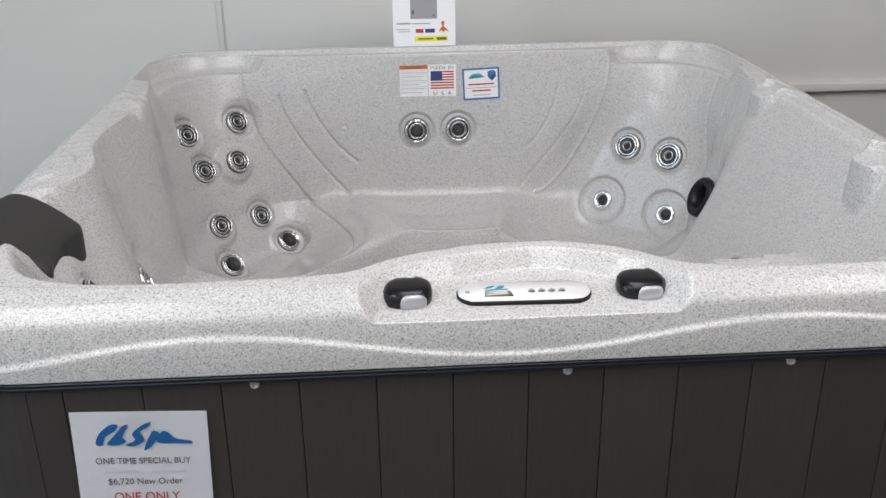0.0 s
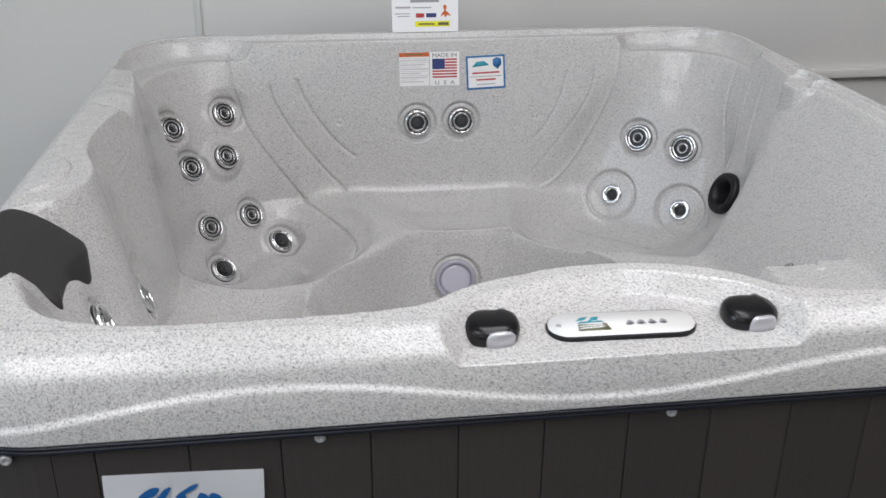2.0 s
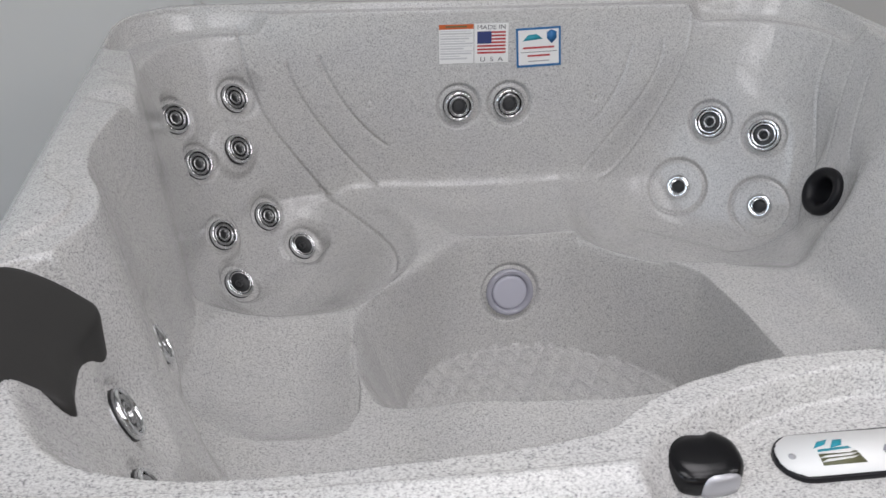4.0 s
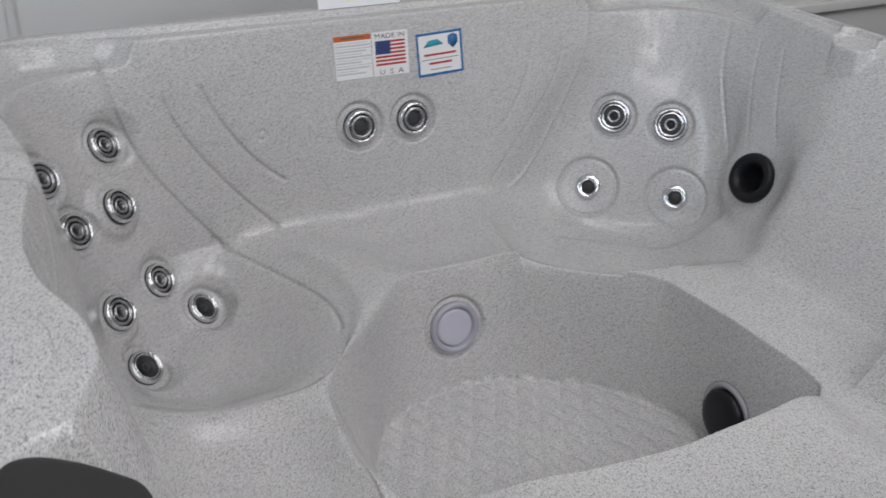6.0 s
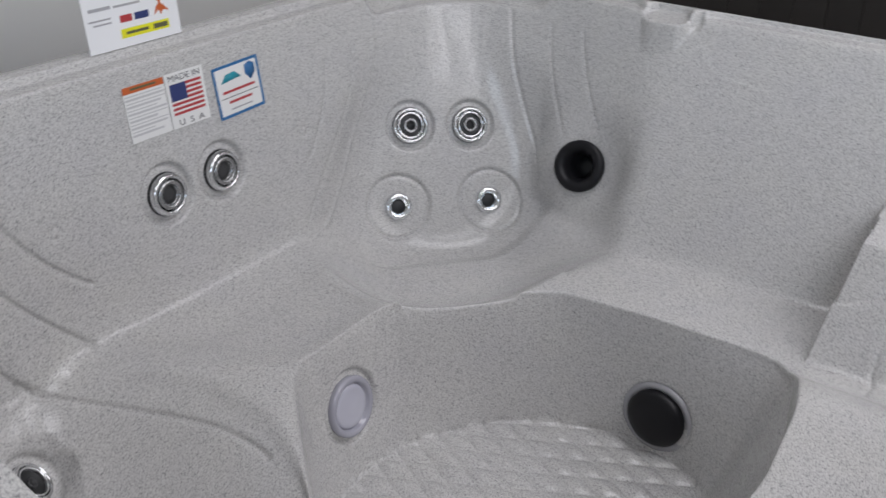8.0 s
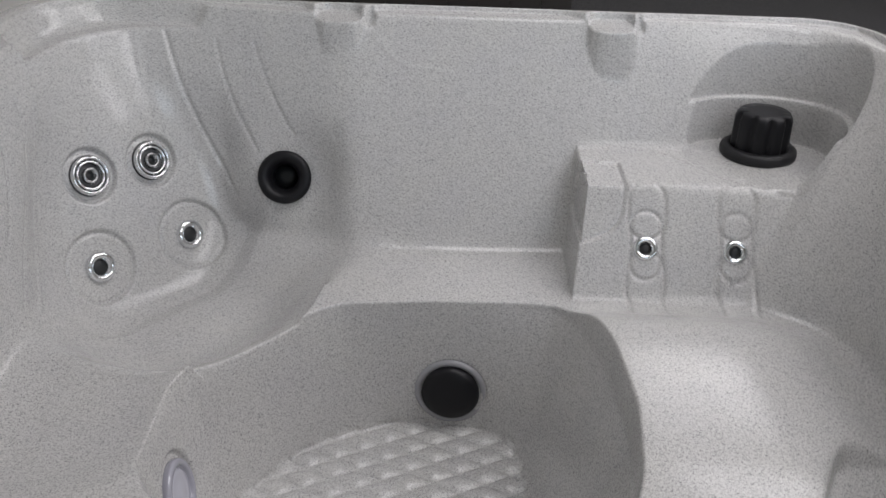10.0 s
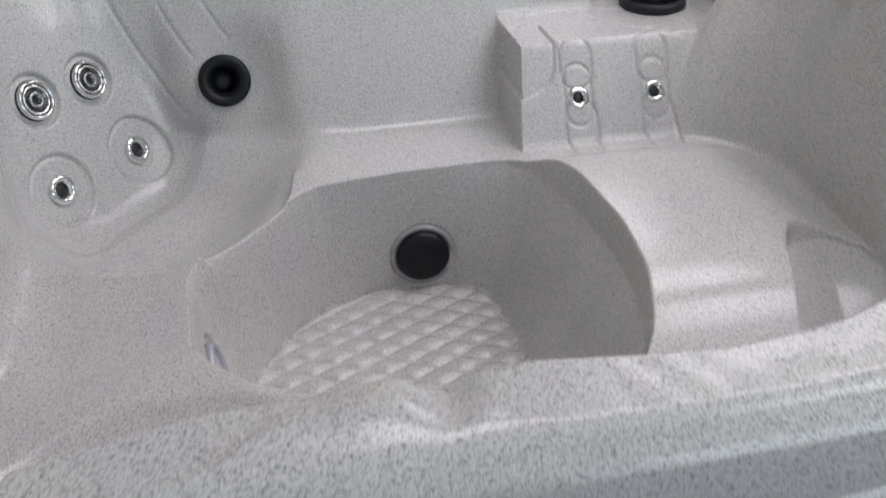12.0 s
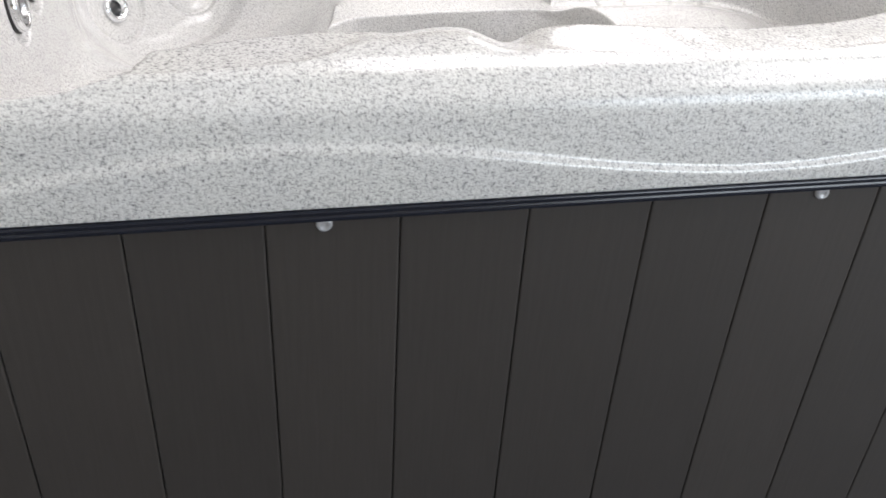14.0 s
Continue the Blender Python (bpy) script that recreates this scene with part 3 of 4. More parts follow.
# raised hairlines under the rim's pads, both sides
for mirror in (1, -1):
    u = gx if mirror == 1 else 0.24 - gx
    m_side = (u > 0.7) & (u < 1.05) & (gz > 0.70) & (gz < 0.89)
    groove(m_side, gy, gz, [(1.22, 0.862), (1.16, 0.807), (1.11, 0.790), (1.03, 0.782)], -0.0009, 0.005)


def ring_mark(p, radius, depth, width, axis=None):
    c, n, _ = on_shell(p)
    n = Vector(axis).normalized() if axis else n
    d = grid - np.array(c)
    out = d @ np.array(n)
    r = np.linalg.norm(d - out[..., None] * np.array(n), axis=-1)
    near = np.abs(out) < 0.06
    push[...] -= np.where(near, depth * np.exp(-((r - radius) / width) ** 2), 0)



def seat_of(p):
    """Where a fitting sits on the shell, and the way that it faces."""
    c, n, gap = on_shell(p)
    return c, Vector(AXES[p]).normalized() if p in AXES else n, gap


def dish(p, radius, depth):
    """A shallow round dish with a crisp edge: a level floor, and a fine channel just inside the edge."""
    c, n, _ = seat_of(p)
    d = grid - np.array(c)
    out = d @ np.array(n)
    r = np.linalg.norm(d - out[..., None] * np.array(n), axis=-1)
    step = depth / (1 + np.exp(np.clip((r - radius) / 0.0016, -60, 60))) + 0.7 * depth * np.exp(-((r - radius + 0.005) / 0.004) ** 2)
    push[...] -= np.where(np.abs(out) < 0.06, step, 0)


def recess(p, radius, depth):
    """A round socket sunk into the shell."""
    c, n, _ = seat_of(p)
    d = grid - np.array(c)
    out = d @ np.array(n)
    r = np.linalg.norm(d - out[..., None] * np.array(n), axis=-1)
    push[...] -= np.where(np.abs(out) < 0.06, depth / (1 + np.exp(np.clip((r - radius) / 0.0015, -60, 60))), 0)


for some, r in ((JETS_A + JETS_SIDE, 0.031), (JETS_B + JETS_C, 0.036), (JETS_D, 0.024), (JETS_F, 0.017), ([VALVE], 0.050), ([LIGHT], 0.052)):
    for p in some:
        recess(p, r, 0.070 if p == VALVE else 0.022)
for p in JETS_A + JETS_SIDE:
    dish(p, 0.0535, 0.0060)
for p in JETS_B + JETS_C:
    dish(p, 0.0625, 0.0085)
for p in JETS_D:
    dish(p, 0.084, 0.0065)
dish(LIGHT, 0.078, 0.0065)
ring_mark(DRAIN, 0.078, 0.003, 0.004)
ring_mark((-0.22, 1.898, 0.651), 0.011, 0.0035, 0.004)
ring_mark((0.43, 1.898, 0.651), 0.011, 0.0035, 0.004)
ring_mark((0.877, 1.306, 0.654), 0.012, 0.002, 0.003)
# foot pads round the two jets of the foot block: long rounded outlines (y and z)
panel_face = (gx > 0.5) & (gx < 0.75) & (gz > 0.40) & (gz < SHELF)
for fy in (0.595, 0.400):
    for lo, hi, half in ((0.565, 0.605, 0.040), (0.435, 0.475, 0.040), (0.485, 0.555, 0.034)):
        d = np.abs(np.hypot(gy - fy, np.maximum(np.maximum(lo - gz, gz - hi), 0) * 1.18) - half)
        push -= np.where(panel_face, 0.0045 * np.exp(-(d / 0.0042) ** 2), 0)
# a piece of the block's corner lies lower than the rest
chip = soft([(0.640, 0.72), (0.642, 0.585), (0.665, 0.548), (0.72, 0.525), (0.82, 0.515), (0.82, 0.72)], 2)
d = away(gy, gz, chip)
push -= np.where((gx > 0.58) & (gx < 0.82) & (gy < 0.748) & (gz > 0.49) & (gz < 0.66), 0.007 / (1 + np.exp(np.clip(d / 0.0016, -60, 60))) + 0.004 * np.exp(-(d / 0.004) ** 2), 0)
# the curved step across the shelf in front of the filter
groove((gz > SHELF - 0.015) & (gz < SHELF + 0.02) & (gx > 0.6), gx, gy, [(0.885, 0.535), (0.80, 0.455), (0.725, 0.375), (0.675, 0.26)], 0.0035, 0.0045)
# diamond tread of the foot well
tread = (gz < FOOT + 0.012)
fade = np.clip((0.012 - (gz - FOOT)) / 0.008, 0, 1)
du, dv = (gx + 0.55 * gy) / 0.060, (gx - 0.55 * gy) / 0.060
push += np.where(tread, fade * 0.0090 * ((np.abs(np.sin(np.pi * du)) * np.abs(np.sin(np.pi * dv))) ** 0.75 - 0.45), 0)

# a wrinkled stretch of the side rim
along = np.clip((gy - 0.50) / 0.10, 0, 1) * np.clip((1.20 - gy) / 0.15, 0, 1) * np.clip((-0.74 - gx) / 0.02, 0, 1) * np.clip((gx + 0.86) / 0.02, 0, 1) * (gz > 0.80)
push += 0.00030 * along * (np.sin(95 * gx + 31 * gy + 2.1 * np.sin(24 * gy)) + np.sin(61 * gy + 40 * gx + 1.7 * np.sin(33 * gx + 9 * gy)) + 0.6 * np.sin(140 * gy - 70 * gx))
push[:, RINGS - 4:] = 0
grid = grid + shell_n * push[..., None]
count = grid.shape[1]
coords_flat = np.concatenate([grid.reshape(-1, 3), [[HUB[0], HUB[1], grid[:, 0, 2].mean()]]])
a = (np.arange(AROUND) * count)[:, None] + np.arange(count - 1)[None, :]
b = (((np.arange(AROUND) + 1) % AROUND) * count)[:, None] + np.arange(count - 1)[None, :]
quads = np.stack([a, a + 1, b + 1, b], -1).reshape(-1, 4)
ring0 = np.arange(AROUND) * count
tris = np.stack([np.full(AROUND, AROUND * count), ring0, np.roll(ring0, -1)], -1)
shell_me = bpy.data.meshes.new("shell")
shell_me.vertices.add(len(coords_flat))
shell_me.vertices.foreach_set("co", coords_flat.ravel())
shell_me.loops.add(quads.size + tris.size)
shell_me.loops.foreach_set("vertex_index", np.concatenate([quads.ravel(), tris.ravel()]).astype(np.int32))
shell_me.polygons.add(len(quads) + len(tris))
shell_me.polygons.foreach_set("loop_start", np.concatenate([np.arange(len(quads)) * 4, quads.size + np.arange(len(tris)) * 3]).astype(np.int32))
shell_me.polygons.foreach_set("use_smooth", np.ones(len(quads) + len(tris), bool))
shell_me.update(calc_edges=True)
shell_me.validate()
shell_me.materials.append(ACRYLIC)

tub = tagged(new("hot_tub"), "empty speckled grey acrylic hot tub with dark brown board skirt", "hot tub")
tub.matrix_basis = pose((X0 + X1) / 2, (Y0 + Y1) / 2, 0)
part("shell", shell_me, ACRYLIC, tub, "glossy pale grey speckled acrylic shell")


def facing(p, n):
    """A pose at p whose z axis points along n, its y axis as far up as it can."""
    z = Vector(n).normalized()
    x = Vector((0, 0, 1)).cross(z)
    x = x.normalized() if x.length > 1e-3 else Vector((1, 0, 0))
    y = z.cross(x)
    m = Matrix((x, y, z)).transposed().to_4x4()
    m.translation = p
    return m


# ---- jets ----
BEZEL = [(0.0370, -0.014), (0.0370, 0.004), (0.0362, 0.0078), (0.0342, 0.0105), (0.0320, 0.0108), (0.0304, 0.0090), (0.0296, 0.0040), (0.0294, -0.010)]
# A thin dark ring drawn in for the shade at the bezel's outer edge.
SHADE_RING = [(0.0380, -0.014), (0.0380, -0.0005), (0.0376, 0.0010), (0.0368, 0.0010), (0.0366, -0.014)]
jet_rot = [
    mesh_of("jet", lathe(BEZEL), CHROME),
    mesh_of("shade_ring", lathe(SHADE_RING), HOLESHADE),
    mesh_of("socket", lathe([(0.0300, -0.006), (0.0290, -0.003), (0.010, -0.003), (0.002, -0.003)]), MIDGREY),
    mesh_of("nozzle", lathe([(0.0278, -0.004), (0.0276, 0.0055), (0.0266, 0.0075), (0.0240, 0.0082), (0.0210, 0.0070), (0.0198, 0.0045), (0.0196, -0.006)]), SATIN),
    mesh_of("nozzle_ring", lathe([(0.0168, -0.004), (0.0166, 0.0060), (0.0154, 0.0078), (0.0126, 0.0080), (0.0108, 0.0065), (0.0102, -0.006)], 28), SATIN),
    mesh_of("nozzle_hole", lathe([(0.0104, -0.0045), (0.0102, -0.0022), (0.001, -0.0022)], 20), HOLESHADE),
]
jet_big = [
    mesh_of("jet", lathe([(0.0430, -0.014), (0.0430, 0.004), (0.0422, 0.010), (0.0396, 0.0145), (0.0362, 0.0155), (0.0336, 0.0135), (0.0324, 0.008), (0.0322, -0.010)]), CHROME),
    mesh_of("shade_ring", lathe([(r * 1.162, z) for r, z in SHADE_RING]), HOLESHADE),
    mesh_of("socket", lathe([(0.0324, -0.002), (0.0310, 0.0005), (0.002, 0.0005)]), HOLESHADE),
    mesh_of("nozzle", lathe([(0.0306, -0.002), (0.0304, 0.010), (0.0290, 0.0140), (0.0262, 0.0160), (0.0228, 0.0150), (0.0206, 0.0120), (0.0198, 0.004)]), SATIN),
    mesh_of("nozzle_hole", lathe([(0.0204, 0.000), (0.0202, 0.0050), (0.010, 0.0058), (0.001, 0.0060)], 28), MIDGREY),
]
jet_ringed = [
    mesh_of("jet", lathe([(r * 1.162, z) for r, z in BEZEL]), CHROME),
    mesh_of("shade_ring", lathe([(r * 1.162, z) for r, z in SHADE_RING]), HOLESHADE),
    mesh_of("socket", lathe([(0.0352, -0.006), (0.0340, -0.003), (0.002, -0.003)]), MIDGREY),
    mesh_of("nozzle", lathe([(0.0326, -0.004), (0.0324, 0.0065), (0.0312, 0.0090), (0.0284, 0.0092), (0.0266, 0.0070), (0.0256, -0.006)]), CHROME),
    mesh_of("nozzle_ring", lathe([(0.0172, -0.004), (0.0170, 0.0080), (0.0156, 0.0098), (0.0124, 0.0098), (0.0110, 0.0080), (0.0106, -0.006)], 28), SATIN),
    mesh_of("nozzle_hole", lathe([(0.0108, -0.0045), (0.0106, -0.0022), (0.001, -0.0022)], 20), HOLESHADE),
]
jet_dish = [
    jet_rot[0], jet_rot[1],
    mesh_of("socket", lathe([(0.0296, -0.004), (0.0265, 0.0030), (0.0225, 0.0005), (0.0140, -0.0015), (0.002, -0.002)]), HOLESHADE),
    mesh_of("nozzle", lathe([(0.0290, -0.002), (0.0288, 0.0080), (0.0276, 0.0100), (0.0258, 0.0095), (0.0250, 0.0060), (0.0248, -0.006)]), CHROME),
    mesh_of("nozzle_ring", lathe([(0.0095, -0.004), (0.0093, 0.0040), (0.0082, 0.0052), (0.0064, 0.0046), (0.0056, -0.006)], 24), MIDGREY),
]
jet_small = [
    mesh_of("jet", lathe([(0.031, -0.010), (0.031, 0.002), (0.028, 0.006), (0.023, 0.008), (0.0175, 0.005), (0.0165, -0.008)]), CHROME),
    mesh_of("socket", lathe([(0.0168, -0.006), (0.0150, -0.003), (0.001, -0.004)], 28), HOLESHADE),
]
jet_foot = [
    mesh_of("jet", lathe([(0.0235, -0.010), (0.0235, 0.002), (0.021, 0.007), (0.016, 0.008), (0.0115, 0.004), (0.0105, -0.008)]), CHROME),
    mesh_of("socket", lathe([(0.0108, -0.004), (0.0098, 0.000), (0.001, -0.001)], 24), HOLESHADE),
]


def jet(p, meshes, label, spin=0.0, size=1.15):
    at, n, gap = seat_of(p)
    m = facing(at, n) @ pose(0, 0, -0.003, 0, 0, spin) @ Matrix.Diagonal((size, size, 0.9 * size, 1))
    top = part("jet", meshes[0], CHROME, tub, label, m)
    for me in meshes[1:]:
        part(me.name.split(".")[0], me, None, top, "", m)


for k, p in enumerate(JETS_A[6:]):
    jet(p, jet_dish, "chrome massage jet with a dark open dish", 60 * k, 1.06)
for k, p in enumerate(JETS_A[:6] + JETS_SIDE):
    jet(p, jet_rot, "chrome rotary massage jet with ringed grey nozzle", 37 * k, 1.06)
for k, p in enumerate(JETS_C):
    jet(p, jet_ringed, "large chrome massage jet with ringed nozzle", 50 * k, 1.06)
for k, p in enumerate(JETS_B):
    jet(p, jet_big, "large chrome massage jet with open dark nozzle", 20 * k, 1.0)
for k, p in enumerate(JETS_D):
    jet(p, jet_small, "small chrome jet in a round dish")
for k, p in enumerate(JETS_F):
    jet(p, jet_foot, "small chrome foot jet")

# the black valve in the corner, the suction cover and the lamp's lens
at, n, gap = seat_of(VALVE)
m = facing(at + n * 0.004, n)
valve = part("water_valve", lathe([(0.0290, -0.0620), (0.0630, -0.0620), (0.0630, -0.010), (0.0645, 0.006), (0.0620, 0.014), (0.0545, 0.0185), (0.0450, 0.0165), (0.0370, 0.0080), (0.0310, -0.006), (0.0280, -0.060)], 44), BLACK, tub, "round black plastic valve with a hollow middle", m)
# A dark disc closes the hollow; its colour stands for the unlit depth.
part("hollow_floor", lathe([(0.0282, -0.0600), (0.0275, -0.0560), (0.010, -0.0560), (0.001, -0.0560)], 32), HOLESHADE, valve, "", m)
at, n, gap = on_shell(DRAIN)
m = facing(at, n)
cover = part("suction_flange", lathe([(0.080, -0.006), (0.080, 0.003), (0.075, 0.006), (0.067, 0.005), (0.064, -0.004)], 44), FLANGE, tub, "grey flange round the suction cover", m)
part("suction_cover", lathe([(0.065, -0.006), (0.0645, 0.012), (0.058, 0.020), (0.040, 0.025), (0.020, 0.027), (0.001, 0.0275)], 44), BLACK, cover, "domed black suction cover", m)
at, n, gap = on_shell(LIGHT)
m = facing(at, n)
lens = part("underwater_light", lathe([(0.064, -0.010), (0.064, 0.003), (0.0620, 0.0075), (0.0580, 0.0090), (0.0530, 0.0085), (0.0495, 0.0050), (0.0480, -0.004)], 44), HAZE, tub, "clear plastic underwater light", m)
part("lens", lathe([(0.0478, -0.006), (0.0465, 0.0005), (0.0420, 0.0040), (0.0340, 0.0030), (0.0200, 0.0050), (0.001, 0.0060)], 40), LENS, lens, "frosted lens", m)

# ---- filter cap ----
cx, cy = CAP
base = part("filter_cap", lathe([(0.098, 0.0), (0.100, 0.010), (0.098, 0.022), (0.090, 0.028), (0.078, 0.028), (0.076, 0.020)], 56), RUBBER, tub, "black plastic filter cap with a ribbed grip", pose(cx, cy, SHELF - 0.002) @ Matrix.Diagonal((0.88, 0.88, 0.88, 1)))
part("grip", lathe([(0.075, 0.0), (0.075, 0.020), (0.074, 0.100), (0.070, 0.112), (0.064, 0.116), (0.040, 0.117), (0.001, 0.117)], 120,
     lambda a, z, r: r * (1 - 0.13 * (z < 0.114) * (0.5 - 0.5 * math.cos(9 * a)) ** 3) if r > 0.06 else r), BLACK, base, "", pose(cx, cy, SHELF + 0.002) @ Matrix.Diagonal((0.88, 0.88, 0.88, 1)))

# ---- headrest ----
outline = HEADREST
ctr = np.array((-0.775, 0.43))


bm = bmesh.new()
rings = []
for f, drop in ((0.96, 0.060), (1.0, 0.020), (1.0, 0.012), (0.985, 0.006), (0.95, 0.003), (0.88, 0.001), (0.75, 0.0), (0.6, -0.001), (0.4, -0.002), (0.2, -0.002), (0.07, -0.002)):
    ring = []
    for q in outline:
        u, w = ctr + (np.array(q) - ctr) * f
        z = float(pillow_top(u)) - drop
        if drop > 0.015:
            z = min(z, height(np.array([u]), np.array([w]))[0] - 0.25 * drop)
        ring.append(bm.verts.new((u, w, z)))
    rings.append(ring)
for r0, r1 in zip(rings, rings[1:]):
    for k in range(len(outline)):
        bm.faces.new((r0[k], r0[(k + 1) % len(outline)], r1[(k + 1) % len(outline)], r1[k]))
bm.faces.new(rings[-1])
bm.faces.new(rings[0][::-1])
bmesh.ops.recalc_face_normals(bm, faces=bm.faces[:])
part("headrest", bm, FOAM, tub, "dark grey foam headrest pad on the rim")

# ---- controls on the front rim ----
slope = math.degrees(math.atan(0.10))


def panel_pose(x, y, turn=0.0):
    return pose(x, y, 0.862 + 0.10 * y, slope, 0, turn)


def dome(line, steps):
    """A piece whose outline shrinks and rises step by step."""
    c = np.array(line).mean(0)
    bm = bmesh.new()
    loops = [[bm.verts.new((*(c + (np.array(q) - c) * f), z)) for q in line] for f, z in steps]
    for a, b in zip(loops, loops[1:]):
        for k in range(len(line)):
            bm.faces.new((a[k], a[(k + 1) % len(line)], b[(k + 1) % len(line)], b[k]))
    bm.faces.new(loops[-1])
    bm.faces.new(loops[0][::-1])
    bmesh.ops.recalc_face_normals(bm, faces=bm.faces[:])
    return bm


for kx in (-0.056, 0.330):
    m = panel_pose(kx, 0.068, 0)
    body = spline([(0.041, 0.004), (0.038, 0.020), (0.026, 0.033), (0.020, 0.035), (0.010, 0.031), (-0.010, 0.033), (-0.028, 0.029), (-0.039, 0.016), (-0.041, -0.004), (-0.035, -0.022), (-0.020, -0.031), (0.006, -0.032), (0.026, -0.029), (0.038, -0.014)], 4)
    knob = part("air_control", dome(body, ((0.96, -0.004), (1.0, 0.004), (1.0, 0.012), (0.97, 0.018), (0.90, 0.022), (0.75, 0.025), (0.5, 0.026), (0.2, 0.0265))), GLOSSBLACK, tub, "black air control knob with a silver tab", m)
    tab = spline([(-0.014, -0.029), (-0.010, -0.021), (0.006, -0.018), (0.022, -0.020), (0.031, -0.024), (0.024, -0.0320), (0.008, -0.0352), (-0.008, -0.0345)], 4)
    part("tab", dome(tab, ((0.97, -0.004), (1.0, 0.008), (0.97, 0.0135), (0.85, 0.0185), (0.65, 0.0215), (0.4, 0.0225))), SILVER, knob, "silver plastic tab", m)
m = panel_pose(0.135, 0.066, -1.5)
pad = part("control_panel", slab(capsule(0.079, 0.032), -0.006, 0.0065, 0.002), BLACK, tub, "pill-shaped control panel with protective film", m)
rng = random.Random(5)
part("film", slab([(x * (1 - 0.010 * rng.random()), y * (1 - 0.08 * rng.random())) for x, y in capsule(0.079, 0.0305, 20)] , 0.0066, 0.0072), LABELWHITE, pad, "white printed film with ragged edges", m)
for q in ([(-0.066, 0.008), (-0.058, 0.017), (-0.046, 0.019), (-0.052, 0.012)], [(-0.048, 0.007), (-0.040, 0.018), (-0.030, 0.018), (-0.034, 0.010)], [(-0.064, 0.003), (-0.062, 0.006), (-0.028, 0.008), (-0.026, 0.005)]):
    part("logo", slab(q, 0.0073, 0.0077), TEAL, pad, "", m)
part("picture", slab([(-0.066, -0.016), (-0.064, 0.001), (-0.022, 0.001), (-0.018, -0.016)], 0.0073, 0.0076), OLIVE, pad, "", m)
for k in range(3):
    part("stripe", slab([(-0.066, -0.012 + 0.006 * k), (-0.058, -0.008 + 0.005 * k), (-0.022, -0.006 + 0.004 * k), (-0.030, -0.009 + 0.004 * k)], 0.0077, 0.0080), LABELWHITE, pad, "", m)
for k in range(4):
    bx = 0.012 + 0.0165 * k
    button = part("button", slab([(bx - 0.006, -0.002), (bx, 0.006), (bx + 0.006, 0.001), (bx + 0.002, -0.006)], 0.0073, 0.0082), PHOTOGREY, pad, "", m)
    part("mark", slab([(bx - 0.006, -0.005), (bx + 0.001, -0.001), (bx + 0.007, -0.004), (bx + 0.001, -0.007)], 0.0083, 0.0086), INK, button, "", m)
part("indicator", slab([(-0.093 + 0.004 * math.cos(a), 0.004 * math.sin(a)) for a in np.linspace(0, 2 * math.pi, 12, endpoint=False)], 0.0073, 0.0077), PALEINK, pad, "", m)

# ---- stickers on the back wall of the tub ----


def on_back(x, z):
    at, n, _ = on_shell((x, 1.90, z))
    return at, n


def sticker(x, z, w, h, name, label, tilt=0.0):
    at, n = on_back(x, z)
    m = facing(at + n * 0.0012, n) @ pose(0, 0, 0, 0, 0, tilt)
    s = part(name, slab([(-w / 2, -h / 2), (w / 2, -h / 2), (w / 2, h / 2), (-w / 2, h / 2)], 0, 0.0006), LABELWHITE, tub, label, m, smooth=False)
    return s, m


def bar(s, m, x0, x1, y0, y1, mat, z=0.0008, name="printed_bar"):
    part(name, slab([(x0, y0), (x1, y0), (x1, y1), (x0, y1)], z, z + 0.0003), mat, s, "", m, smooth=False)


s, m = sticker(0.026, 0.812, 0.096, 0.106, "warning_label", "white warning label with orange header")
bar(s, m, -0.048, 0.048, 0.040, 0.053, ORANGE)
bar(s, m, -0.030, 0.030, 0.045, 0.049, OLIVE, 0.0011)
for k in range(6):
    bar(s, m, -0.045, (0.040, 0.046, 0.024, 0.044, 0.046, 0.01)[k], 0.0335 - 0.0135 * k, 0.0355 - 0.0135 * k, FAINTINK)
for k in range(6):
    bar(s, m, -0.045, (0.044, 0.035, 0.046, 0.020, 0.042, 0.03)[k], 0.026 - 0.0135 * k, 0.030 - 0.0135 * k, FAINTINK)
s, m = sticker(0.125, 0.812, 0.096, 0.108, "flag_label", "white label with a striped flag and lettering")
for k in range(7):
    bar(s, m, -0.040, 0.040, -0.0285 + 0.0092 * k, -0.0235 + 0.0092 * k, RED)
bar(s, m, -0.040, 0.000, -0.001, 0.032, NAVY, 0.0012, "canton")
lettering("MADE IN", 0.017, INK, s, m @ pose(0.0, 0.0375, 0.001), width=1.2)
lettering("U  S  A", 0.017, INK, s, m @ pose(0.0, -0.050, 0.001), width=1.3)
s, m = sticker(0.258, 0.797, 0.128, 0.108, "service_label", "white label in a blue frame", 2.0)
for x0, x1, y0, y1 in ((-0.064, 0.064, 0.048, 0.054), (-0.064, 0.064, -0.054, -0.048), (-0.064, -0.058, -0.048, 0.048), (0.058, 0.064, -0.048, 0.048)):
    bar(s, m, x0, x1, y0, y1, FRAMEBLUE)
part("logo", slab([(-0.045, 0.018), (-0.030, 0.034), (-0.005, 0.036), (0.012, 0.022)], 0.0008, 0.0011), TEAL, s, "", m)
part("shield", slab([(0.024, 0.040), (0.024, 0.022), (0.038, 0.008), (0.052, 0.022), (0.052, 0.040), (0.038, 0.046)], 0.0008, 0.0011), FRAMEBLUE, s, "", m)
bar(s, m, -0.045, 0.045, -0.004, 0.001, RED)
bar(s, m, -0.052, 0.052, -0.014, -0.0125, INK)
bar(s, m, -0.032, 0.032, -0.026, -0.021, RED)
bar(s, m, -0.030, 0.030, -0.040, -0.037, PALEINK)

# ---- trim, skirt boards, screw caps ----


